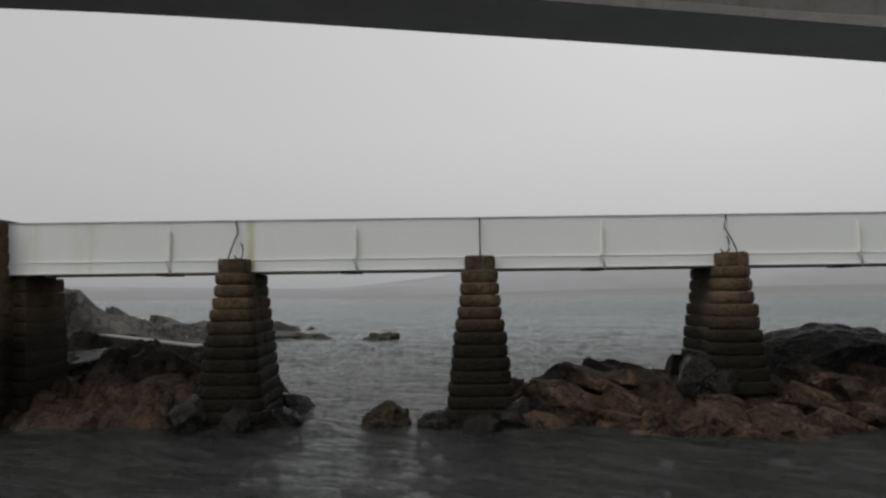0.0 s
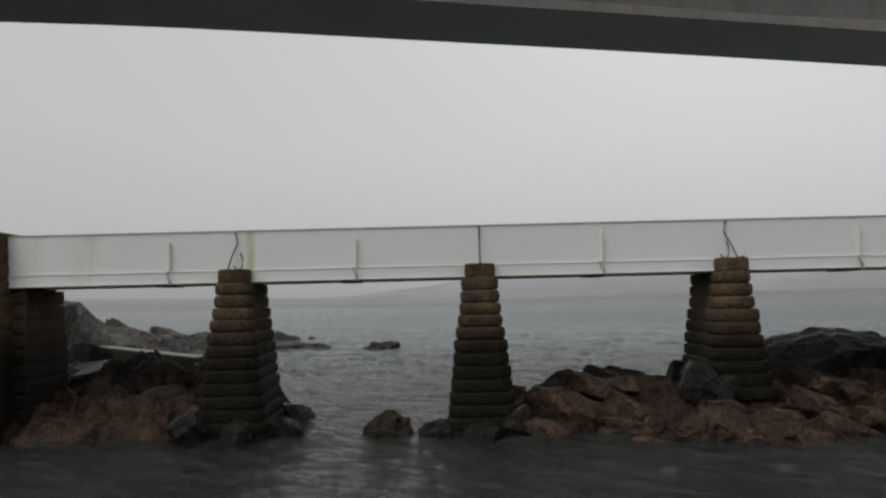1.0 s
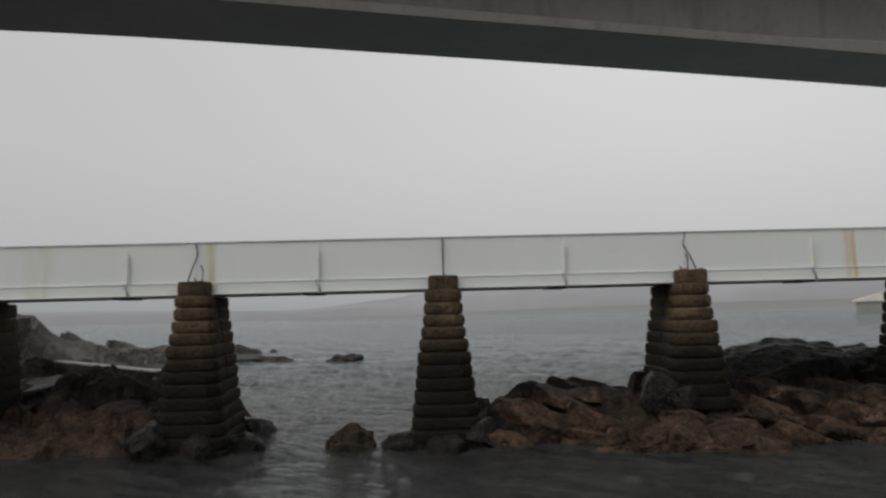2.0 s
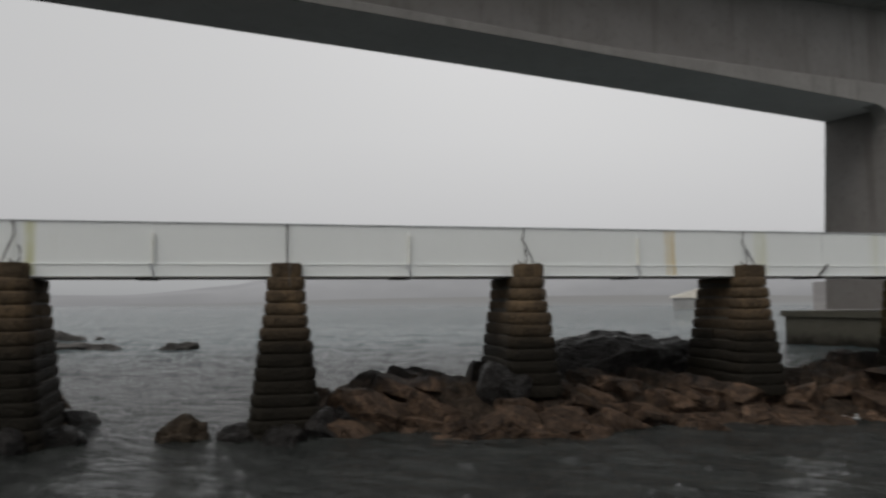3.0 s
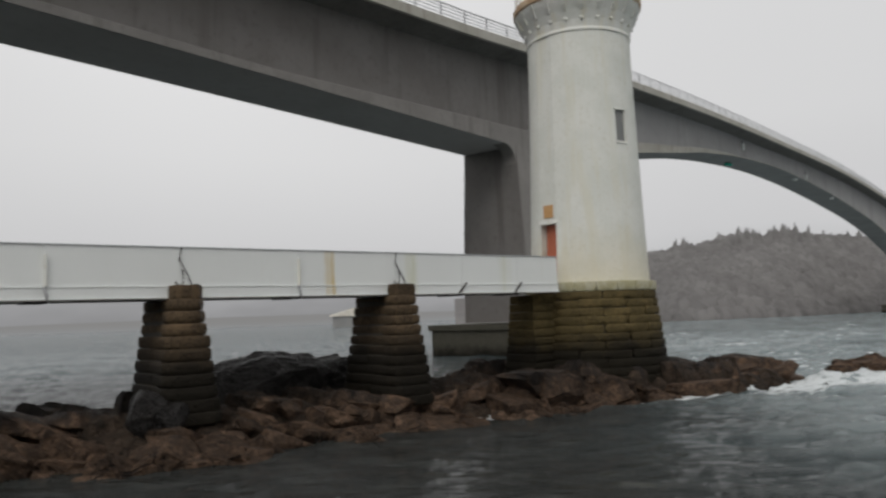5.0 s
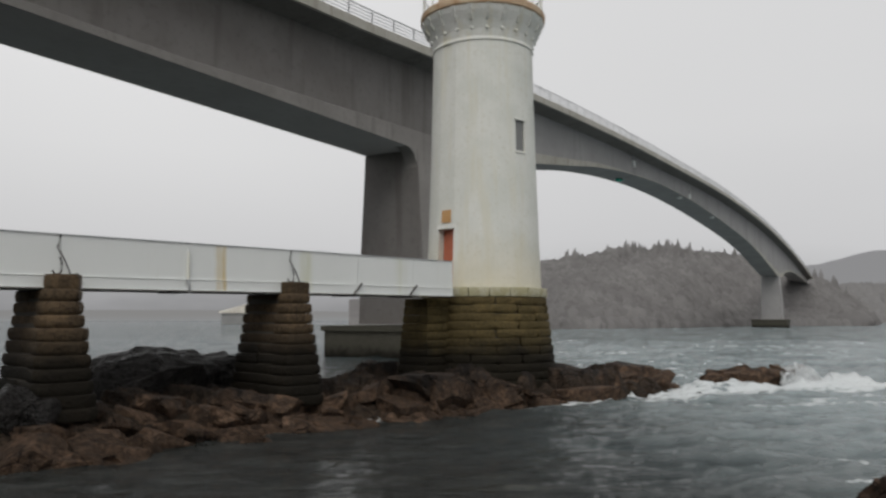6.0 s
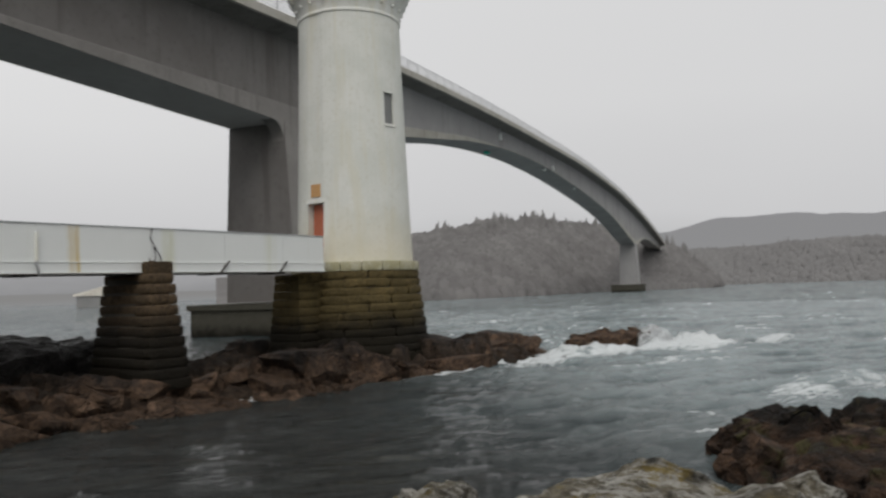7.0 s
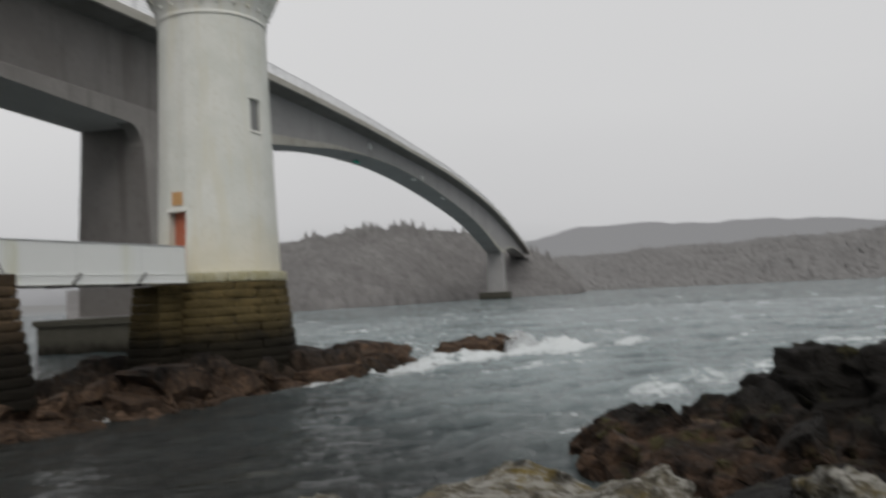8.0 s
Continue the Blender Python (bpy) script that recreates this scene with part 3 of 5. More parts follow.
def left_height(x, y):
    near = 20.2 + 0.5 * fbm(x * 0.4, 11.0, 0, 3)
    far = 31.0 + 1.2 * fbm(x * 0.3, 15.0, 0, 3)
    inside = min(y - near, far - y, (-3.2 - 0.25 * abs(y - 21) - x) * 0.8)
    top = 1.35 + 0.45 * step(24, 27, y)
    h = -0.9 + (top + 0.9) * step(-0.9, 3.2, inside)
    return h + crag(x, y) * (0.38 + 0.75 * step(22.8, 25.0, y)) * step(-0.6, 1.0, inside) - 0.1


HEAD = [(-42, 4.6), (-30, 4.3), (-26.6, 4.1), (-25.4, 3.8), (-24.8, 2.8), (-23.5, 1.7), (-20, 0.7), (-17, 0.3), (-12, 0.0), (-8, -0.5)]


def head_height(x, y):
    a = math.atan2(-x, y)
    near = 57.0 + 2.0 * fbm(x * 0.15, 21.0, 0, 3)
    inside = min(y - near + 0.25 * (x + 22), 92 - y, (-9.0 - x) * 0.5)
    top = spline(HEAD, -math.degrees(a)) + 0.5 * fbm(x * 0.2, y * 0.2, 3, 3)
    h = -1.0 + (top + 1.0) * step(-1.0, 4.0, inside)
    return h + crag(x * 0.5, y * 0.5) * 0.9 * step(-0.6, 1.5, inside)


def home_height(x, y):
    d = math.hypot((x - 1.0) / 1.25, y + 4.0)
    inside = max(8.2 - d, min(20.0 - x, 3.6 - y - 0.1 * (x - 10), x + 2) * 0.8 if x > 4 else -9)
    h = -0.9 + 2.4 * step(-0.9, 3.0, inside) + 0.35 * step(2, 5, inside)
    h -= 0.7 * step(7, 11, x)
    return h + crag(x, y) * 0.4 * step(-0.6, 1.0, inside)


height_sheet("ground_islet", -0.5, 37, 14, 31, 0.12, islet_height, ROCK_BED, "low islet of broken brown rock under the footbridge")
height_sheet("ground_shore", -46, -3, 18.5, 33, 0.15, left_height, ROCK, "brown and black weathered rock shore beside the channel")
height_sheet("ground_headland", -80, -7, 52, 96, 0.3, head_height, ROCK_GREY, "dark craggy headland across the inlet")
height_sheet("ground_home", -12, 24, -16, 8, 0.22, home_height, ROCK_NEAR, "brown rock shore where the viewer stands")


build_sea()


# ---------------------------------------------------------------- footbridge piers
def deck_z(x):
    return 4.33 + 0.006 * (x - 1.0)


def pier_outline(x0, x1, y0, y1, ease):
    """Plan of a stone whose outer corners are eased (ease: left, right)."""
    a, b = ease
    pts = [(x0, y1)]
    pts += [(x0, y0 + a), (x0 + a * 0.3, y0 + a * 0.3), (x0 + a, y0)] if a else [(x0, y0)]
    pts += [(x1 - b, y0), (x1 - b * 0.3, y0 + b * 0.3), (x1, y0 + b)] if b else [(x1, y0)]
    return pts + [(x1, y1)]


def stone_prism(outline, z0, z1, bulge=0.05):
    cx, cy = sum(p[0] for p in outline) / len(outline), sum(p[1] for p in outline) / len(outline)

    def ring(z, inset):
        out = []
        for x, y in outline:
            d = math.hypot(x - cx, y - cy)
            k = max(0.3, (d - inset) / d)
            out.append((cx + (x - cx) * k, cy + (y - cy) * k, z))
        return out
    h = z1 - z0
    return add_loft(bmesh.new(), [ring(z0, bulge), ring(z0 + 0.10 * h, bulge * 0.48), ring(z0 + 0.27 * h, bulge * 0.12), ring(z0 + 0.55 * h, 0.0), ring(z0 + 0.78 * h, bulge * 0.16), ring(z0 + 0.92 * h, bulge * 0.5), ring(z1, bulge)])


def build_pier(x, foot, seed):
    rnd = random.Random(seed)
    top = deck_z(x)
    ob = thing("footbridge_pier", "tapered round-nosed ochre stone pier, weedy black at the foot", "pier", (x, 22.6, foot),
               "piers of the footbridge")
    base_pt = Vector((x, 22.6, foot))
    z = top
    # nose block that stands up beside the parapet
    add = stone_prism([(px, py - 22.6) for px, py in pier_outline(-0.41, 0.43, 21.28, 21.86, (0.16, 0.16))], top - 0.02 - foot, top + 0.38 - foot, 0.03)
    part("nose_block", add, PIER_STONE, ob)
    while z > foot:
        h = rnd.uniform(0.33, 0.36)
        k = (top - z) / 4.6
        hw = 0.50 + 0.60 * k + rnd.uniform(-0.018, 0.018)
        y0, y1 = 21.22 - 0.40 * k + rnd.uniform(-0.02, 0.02), 24.0 + 0.3 * k
        cut1 = y0 + rnd.uniform(0.72, 0.86)
        cut2 = cut1 + rnd.uniform(0.7, 1.0)
        zb = max(z - h, foot - 0.5) - foot
        zt = z - foot - 0.012
        j1, j2 = rnd.uniform(-0.014, 0.014), rnd.uniform(-0.014, 0.014)
        for x0, x1, ya, yb, ease in ((-hw - j2, hw + j1, y0, cut1 - 0.008, (0.30, 0.30)), (-hw - j1 + 0.10, hw + j2 - 0.10, cut1, cut2, (0, 0)),
                                     (-hw + j2 + 0.10, hw - j1 - 0.10, cut2 + 0.012, y1, (0, 0))):
            part("stone", stone_prism([(px, py - 22.6) for px, py in pier_outline(x0, x1, ya, yb, ease)], zb, zt, 0.045 + rnd.uniform(0, 0.03)), PIER_STONE, ob)
        z -= h
    k = (top - foot) / 4.6
    core = [[(sx * (0.36 + 0.56 * q), yy - 22.6, zz) for sx, yy in ((-1, 21.62 - 0.3 * q), (1, 21.62 - 0.3 * q), (1, 23.8), (-1, 23.8))] for q, zz in ((k, -0.4), (0.0, top - foot - 0.04))]
    part("core", add_loft(bmesh.new(), core), MORTAR, ob)
    return ob


PIERS = [(-5.88, 0.1, 1), (1.03, -0.1, 2), (8.14, 0.9, 3), (15.75, 1.0, 4)]
for x, foot, seed in PIERS:
    build_pier(x, foot, seed)


# ---------------------------------------------------------------- footbridge
def build_footbridge():
    fb = thing("footbridge", "pale painted steel footbridge with solid parapets on stone piers", "footbridge", (9, 22.9, 4.3))
    inv = Matrix.Translation((-9, -22.9, -4.3))

    def put(name, bm, mat_, label="", parent=fb):
        bm.transform(inv)
        return part(name, bm, mat_, parent, label)
    xs = [-12.6, -7.8, -5.9, -2.48, 1.06, 4.55, 8.14, 11.9, 15.76, 18.8, 21.7, 24.05]
    for a, b in zip(xs, xs[1:]):
        bm = bmesh.new()
        # outer sheet with turned edges
        for (lo, hi, y0, y1) in ((0.37, 1.48, 21.90, 21.935),):
            add_loft(bm, [[(a + 0.006, y0, deck_z(a) + lo), (a + 0.006, y1, deck_z(a) + lo), (a + 0.006, y1, deck_z(a) + hi), (a + 0.006, y0, deck_z(a) + hi)],
                          [(b - 0.006, y0, deck_z(b) + lo), (b - 0.006, y1, deck_z(b) + lo), (b - 0.006, y1, deck_z(b) + hi), (b - 0.006, y0, deck_z(b) + hi)]])
        put("parapet_panel", bm, PANEL_STAINED,
            "panel with a yellow rust run" if abs(a - 11.9) < 0.1 else "")

    def long_bar(name, y0, y1, lo, hi, mat_, label=""):
        a, b = xs[0], xs[-1]
        bm = add_loft(bmesh.new(), [[(x, y0, deck_z(x) + lo), (x, y1, deck_z(x) + lo), (x, y1, deck_z(x) + hi), (x, y0, deck_z(x) + hi)]
                                    for x in (a, b)])
        return put(name, bm, mat_, label)
    long_bar("edge_beam", 21.87, 21.99, 0.035, 0.362, PANEL_STAINED)
    long_bar("bottom_flange", 21.84, 22.1, 0.0, 0.03, CONCRETE, "weathered grey bottom flange")
    long_bar("lip", 21.852, 21.868, 0.350, 0.372, PANEL_WHITE)
    long_bar("lower_lip", 21.838, 21.868, 0.032, 0.055, PANEL_WHITE)
    long_bar("top_rail", 21.87, 21.97, 1.485, 1.512, GALVANISED)
    long_bar("deck_plate", 22.0, 23.8, 0.20, 0.30, CONCRETE)
    long_bar("rear_beam", 23.81, 23.93, 0.0, 0.362, PANEL_WHITE)
    long_bar("rear_parapet", 23.85, 23.885, 0.37, 1.48, PANEL_WHITE)
    for x in (-7.8, -2.48, 4.55, 11.9, 18.8, 21.7):
        z = deck_z(x)
        if x < 12.5:
            put("stiffener", box((x - 0.035, 21.80, z + 0.38), (x + 0.035, 21.898, z + 1.22), 0.008), WHITE_WALL)
        bm = add_tube(bmesh.new(), [(x - 0.06, 21.80, z + 0.36), (x + 0.02, 21.78, z + 0.16), (x + 0.06, 21.82, z - 0.01)]
                      if x < 12.5 else [(x - 0.25, 21.82, z + 0.02), (x + 0.12, 21.80, z + 0.42)], 0.035)
        put("brace", bm, DARK_STEEL if x > 12.5 else GALVANISED)
        put("cross_beam", box((x - 0.45, 21.95, z - 0.055), (x + 0.1, 22.9, z - 0.005), 0.01), DARK_STEEL)
    return fb


def stained_panel_material(name, runs):
    """White paint with rust and algae that has run down from the top edge."""
    m, nt, bsdf = base(name, 0.5)
    sep = height_node(nt)
    n, fine = noise_node(nt, 0.8, 4, (1, 1, 0.5)), noise_node(nt, 5.0, 6, (1, 1, 0.12), 0.7)
    col = mix_node(nt, n, (0.66, 0.68, 0.665), (0.72, 0.735, 0.72))
    col = mix_node(nt, math_node(nt, 'MULTIPLY', ramp_node(nt, fine, 0.56, 0.75), 0.25), col, (0.58, 0.58, 0.50))
    for x0, wide, k, tint in runs:
        x = math_node(nt, 'ADD', sep.outputs["X"], math_node(nt, 'MULTIPLY', math_node(nt, 'SUBTRACT', n, 0.5), 0.25))
        d = math_node(nt, 'DIVIDE', math_node(nt, 'ABSOLUTE', math_node(nt, 'SUBTRACT', x, x0)), wide)
        run = math_node(nt, 'SUBTRACT', 1.0, ramp_node(nt, d, 0.15, 1.0))
        run = math_node(nt, 'MULTIPLY', math_node(nt, 'MULTIPLY', run, k), ramp_node(nt, fine, 0.28, 0.62))
        col = mix_node(nt, run, col, tint)
    nt.links.new(col, bsdf.inputs["Base Color"])
    bump_to(nt, bsdf, n, 0.1, 0.01)
    return m


RUST, ALGAE = (0.52, 0.38, 0.12), (0.42, 0.42, 0.16)
PANEL_STAINED = stained_panel_material("rust_run_panel", [(13.0, 0.26, 0.5, RUST), (13.2, 0.12, 0.75, RUST), (-5.5, 0.22, 0.7, ALGAE), (-11.7, 0.4, 0.3, ALGAE), (-10.2, 0.6, 0.3, ALGAE), (16.4, 0.4, 0.35, ALGAE), (21.0, 0.5, 0.2, ALGAE)])
build_footbridge()


def build_pipe(x, lean, hooked):
    """Dark bent bar from the parapet's top to the pier's nose block."""
    z = deck_z(x)
    ob = thing("drain_pipe", "thin dark bent metal pipe against the footbridge parapet", "pipe", (x, 21.7, z + 0.38), "pipes on the footbridge")
    pts = [(0, 0.16, 1.10), (-lean * 0.35, 0.12, 0.75), (lean * 0.5, 0.06, 0.35), (lean, 0.0, 0.0)]
    part("upright", add_tube(bmesh.new(), pts, 0.022), DARK_STEEL, ob)
    if hooked:
        hook = [(0.12 + 0.12 * math.cos(a) - (0.24 if lean > 0 else 0), 0.0, 0.13 + 0.12 * math.sin(a)) for a in [radians(q) for q in range(60, -200, -26)]]
        hook = [(p[0], 0.0, p[2] * (1.0 if p[2] < 0.13 else 2.0)) for p in hook]
        part("hook", add_tube(bmesh.new(), hook, 0.022), DARK_STEEL, ob)
    return ob


def build_cable(x, lean, drop):
    ob = thing("hanging_cable", "thin dark cable hanging down the face of a stone pier", "cable", (x, 21.2, deck_z(x) + 0.40))
    pts = [(lean, 0.5, -0.01), (lean, 0.06, 0.0), (lean + 0.03, -0.03, -0.1), (lean + 0.02, -0.09, -0.5), (lean + 0.04, -0.13, -drop)]
    part("strand", add_tube(bmesh.new(), pts, 0.016), DARK_STEEL, ob)


build_cable(8.12, 0.25, 1.0)
build_cable(1.06, 0.02, 0.7)
build_pipe(-5.9, -0.18, True)
build_pipe(1.06, 0.0, False)
build_pipe(8.12, 0.24, True)
build_pipe(15.74, 0.26, True)


def course_block(ob, name, x0, x1, y0, y1, z0, z1, rows, batter, mat_, origin, seed=0, cols=(2, 2)):
    """A masonry block of separate stones with battered faces."""
    rnd = random.Random(seed)
    h = (z1 - z0) / rows
    for j in range(rows):
        zb = z0 + j * h
        g = batter * (z1 - zb)
        cuts = [x0 - g + (x1 - x0 + 2 * g) * (i + (0.25 if j % 2 else 0) * (0 < i < cols[0])) / cols[0] for i in range(cols[0] + 1)]
        for a, b in zip(cuts, cuts[1:]):
            o = [(a + 0.006, y1 + g), (a + 0.006, y0 - g), (b - 0.006, y0 - g), (b - 0.006, y1 + g)]
            bm = stone_prism([(px - origin[0], py - origin[1]) for px, py in o], zb - origin[2], zb + h - 0.012 - origin[2], 0.045 + rnd.uniform(0, 0.02))
            part(name, bm, mat_, ob)


# west abutment: a stone pillar as high as the parapet, on a broad foot
ab = thing("abutment", "weathered stone abutment pillar at the end of the footbridge", "abutment", (-13.6, 22.4, 0.5))
course_block(ab, "stone", -14.9, -12.45, 21.5, 24.4, 0.4, 5.85, 12, 0.06, PIER_STONE, (-13.6, 22.4, 0.5), 3)
course_block(ab, "stone", -12.4, -11.95, 22.0, 24.2, 0.4, 4.22, 9, 0.05, PIER_STONE, (-13.6, 22.4, 0.5), 4, (1, 1))


# ---------------------------------------------------------------- lighthouse
TO_CAM = Vector((-0.766, -0.643, 0))
SIDE = Vector((0.643, -0.766, 0))


def tower_pt(r, theta, z):
    return (TO_CAM * math.cos(theta) + SIDE * math.sin(theta)) * r + Vector((0, 0, z))


def build_lighthouse():
    lh = thing("lighthouse", "white round stone lighthouse on a mossy coursed stone plinth", "lighthouse", (27.3, 22.9, 0.0))

    def radius(z):
        k = (z - 5.05) / 10.95
        return 2.64 - 0.42 * k + 0.12 * k * k
    # shaft with a door, a panel niche and a slit window cut through it
    holes = [(-0.90, -0.54, 5.05, 7.5), (0.64, 0.87, 11.0, 12.4)]
    thetas = sorted({round(-math.pi + 2 * math.pi * k / 72, 4) for k in range(72)} | {a for h in holes for a in h[:2]})
    thetas = [t for t in thetas if not any(h[0] < t < h[1] for h in holes)]
    zs = sorted({4.86 + 11.14 * k / 14 for k in range(15)} | {z for h in holes for z in h[2:]})
    bm = bmesh.new()
    rows = [[bm.verts.new(tower_pt(radius(z), t, z)) for t in thetas] for z in zs]
    n = len(thetas)
    for j in range(len(zs) - 1):
        for i in range(n):
            t0, t1 = thetas[i], thetas[(i + 1) % n]
            if any(abs(h[0] - t0) < 1e-6 and abs(h[1] - t1) < 1e-6 and h[2] - 1e-6 <= zs[j] and zs[j + 1] <= h[3] + 1e-6 for h in holes):
                continue
            bm.faces.new((rows[j][i], rows[j][(i + 1) % n], rows[j + 1][(i + 1) % n], rows[j + 1][i]))
    for t0, t1, z0, z1 in holes:
        deep = 0.45 if z1 > 7.5 and z0 > 9 or z0 < 6 else 0.12
        mid = (t0 + t1) / 2
        back = -(TO_CAM * math.cos(mid) + SIDE * math.sin(mid)) * deep
        front = [tower_pt(radius(z), t, z) for t, z in ((t0, z0), (t1, z0), (t1, z1), (t0, z1))]
        f = [bm.verts.new(p) for p in front]
        g = [bm.verts.new(p + back) for p in front]
        for i in range(4):
            bm.faces.new((f[i], f[(i + 1) % 4], g[(i + 1) % 4], g[i]))
    part("shaft", bm, TOWER_WALL, lh, smooth=False)

    def plate(name, h, depth, thick, mat_, label="", parent=lh):
        t0, t1, z0, z1 = h
        mid = (t0 + t1) / 2
        out = TO_CAM * math.cos(mid) + SIDE * math.sin(mid)
        pts = [tower_pt(radius(z), t, z) - out * depth for t, z in ((t0, z0), (t1, z0), (t1, z1), (t0, z1))]
        return part(name, add_loft(bmesh.new(), [pts, [p - out * thick for p in pts]]), mat_, parent, label)
    d = plate("door", holes[0], 0.36, 0.06, DOOR_RED, "faded red wooden door")
    for k in range(3):
        t = -0.89 + 0.115 * k
        plate("door_board", (t, t + 0.11, 5.1, 7.46), 0.335, 0.02, DOOR_RED, "", d)
    plate("sign_plate", (-0.815, -0.605, 7.78, 8.34), -0.02, 0.07, OCHRE, "rusty ochre plate above the door")
    plate("slit_window", holes[1], 0.09, 0.03, GLASS_DARK, "narrow dark window in a deep reveal")
    # door lintel and sill proud of the wall
    for zz, hh in ((7.51, 0.14), (12.41, 0.05), (10.90, 0.09)):
        t0, t1 = (-0.94, -0.50) if zz < 9 else (0.61, 0.90)
        plate("lintel" if hh > 0.12 else "sill", (t0, t1, zz, zz + hh), -0.05, 0.08, WHITE_WALL)
    # mouldings and gallery
    def turned(name, prof, mat_, label="", smooth=False, seg=72):
        bm = bmesh.new()
        rings = [[tower_pt(r, 2 * math.pi * k / seg, z) for k in range(seg)] for r, z in prof]
        add_loft(bm, rings, cap=False)
        return part(name, bm, mat_, lh, label, smooth)
    turned("string_course", [(2.30, 15.93), (2.385, 15.96), (2.395, 16.03), (2.375, 16.09), (2.33, 16.11)], WHITE_WALL)
    turned("gallery_base", [(2.33, 16.1), (2.42, 16.45), (2.60, 16.85), (2.80, 17.2), (2.88, 17.42)], WHITE_WALL)
    turned("gallery_rim", [(2.5, 17.42), (2.90, 17.42), (2.95, 17.48), (2.96, 17.72), (2.90, 17.80), (0.02, 17.82)], RUST_BAND, "rust-stained rim of the gallery")
    turned("lantern_wall", [(2.06, 17.82), (2.06, 19.5), (2.14, 19.55), (2.14, 19.7), (1.95, 19.72), (1.2, 20.6), (0.4, 21.0), (0.02, 21.05)], CREAM, "cream ribbed lantern housing", True)
    rib = box((-0.035, -0.04, 0.0), (0.035, 0.05, 1.66))
    rme = bpy.data.meshes.new("rib")
    rib.to_mesh(rme)
    rib.free()
    rme.materials.append(CREAM)
    for k in range(64):
        t = 2 * math.pi * k / 64
        p = tower_pt(2.07, t, 17.84)
        shared("rib", rme, lh, Matrix.Translation(p) @ Matrix.Rotation(math.atan2(p.y, p.x) - math.pi / 2, 4, 'Z'))
    bm = bmesh.new()
    add_tube(bm, [tower_pt(2.82, 2 * math.pi * k / 48, 18.9) for k in range(49)], 0.025)
    hand = part("handrail", bm, PANEL_WHITE, lh)
    bm = box((-0.03, -0.03, 0.0), (0.03, 0.03, 1.08))
    pme = bpy.data.meshes.new("baluster")
    bm.to_mesh(pme)
    bm.free()
    pme.materials.append(PANEL_WHITE)
    for k in range(20):
        shared("baluster", pme, hand, Matrix.Translation(tower_pt(2.82, 2 * math.pi * k / 20, 17.82)))
    corbel = bmesh.new()
    add_loft(corbel, [[(x, y, z) for x, y in ((-0.09, -0.1), (0.09, -0.1), (0.09, q), (-0.09, q))] for z, q in ((0.0, 0.06), (0.14, 0.16), (0.22, 0.22), (0.24, 0.16), (0.48, 0.30), (0.62, 0.36))])
    me = bpy.data.meshes.new("corbel")
    bmesh.ops.recalc_face_normals(corbel, faces=corbel.faces[:])
    corbel.to_mesh(me)
    corbel.free()
    me.materials.append(WHITE_WALL)
    knob = bmesh.new()
    bmesh.ops.create_icosphere(knob, subdivisions=1, radius=0.09)
    kme = bpy.data.meshes.new("bracket")
    knob.to_mesh(kme)
    knob.free()
    kme.materials.append(WHITE_WALL)
    for k in range(22):
        t = 2 * math.pi * (k + 0.3) / 22
        p = tower_pt(2.56, t, 16.80)
        shared("corbel", me, lh, Matrix.Translation(p) @ Matrix.Rotation(math.atan2(p.y, p.x) - math.pi / 2, 4, 'Z'))
        shared("bracket", kme, lh, Matrix.Translation(tower_pt(2.46, t, 16.48)))
    # plinth
    def ring_stone(ro, zb, zt, per, deep, bulge):
        a = math.pi / per - 0.0035
        o = [(ro * math.sin(a * q / 4), ro * math.cos(a * q / 4)) for q in range(-4, 5)]
        o += [((ro - deep) * math.sin(a * q), (ro - deep) * math.cos(a * q)) for q in (1, -1)]
        bm = stone_prism(o, zb, zt, bulge)
        me = bpy.data.meshes.new("stone")
        bmesh.ops.recalc_face_normals(bm, faces=bm.faces[:])
        bm.to_mesh(me)
        bm.free()
        return me
    cope = ring_stone(2.92, 4.50, 4.90, 20, 0.5, 0.05)
    cope.materials.append(COPING)
    for k in range(20):
        shared("coping_stone", cope, lh, Matrix.Rotation(2 * math.pi * k / 20, 4, 'Z'))
    turned("plinth_core", [(2.70, 4.65), (3.15, 0.6)], MORTAR)
    rnd = random.Random(12)
    rows_, per = 11, 9
    for j in range(rows_):
        zt = 4.49 - j * 0.355
        me = ring_stone(2.88 + 0.047 * j, zt - 0.345, zt, per, 0.4, 0.085)
        me.materials.append(PLINTH_STONE)
        for k in range(per):
            shared("stone", me, lh, Matrix.Rotation(2 * math.pi * (k + 0.5 * (j % 2) + rnd.uniform(-0.02, 0.02)) / per, 4, 'Z')
                   @ Matrix.Scale(1 + rnd.uniform(-0.006, 0.006), 4))
    return lh


COPING = surface("mossy_coping", (0.40, 0.38, 0.28), (0.32, 0.30, 0.18), (0.16, 0.14, 0.07), 2.4, 0.85, bump=0.3)
build_lighthouse()
wing = thing("plinth_wing", "dark stone abutment joining the footbridge to the lighthouse plinth", "abutment", (23.6, 22.9, 1.0))
course_block(wing, "stone", 23.2, 24.9, 22.55, 23.9, 0.9, 4.40, 10, 0.07, PLINTH_STONE, (23.6, 22.9, 1.0), 9)


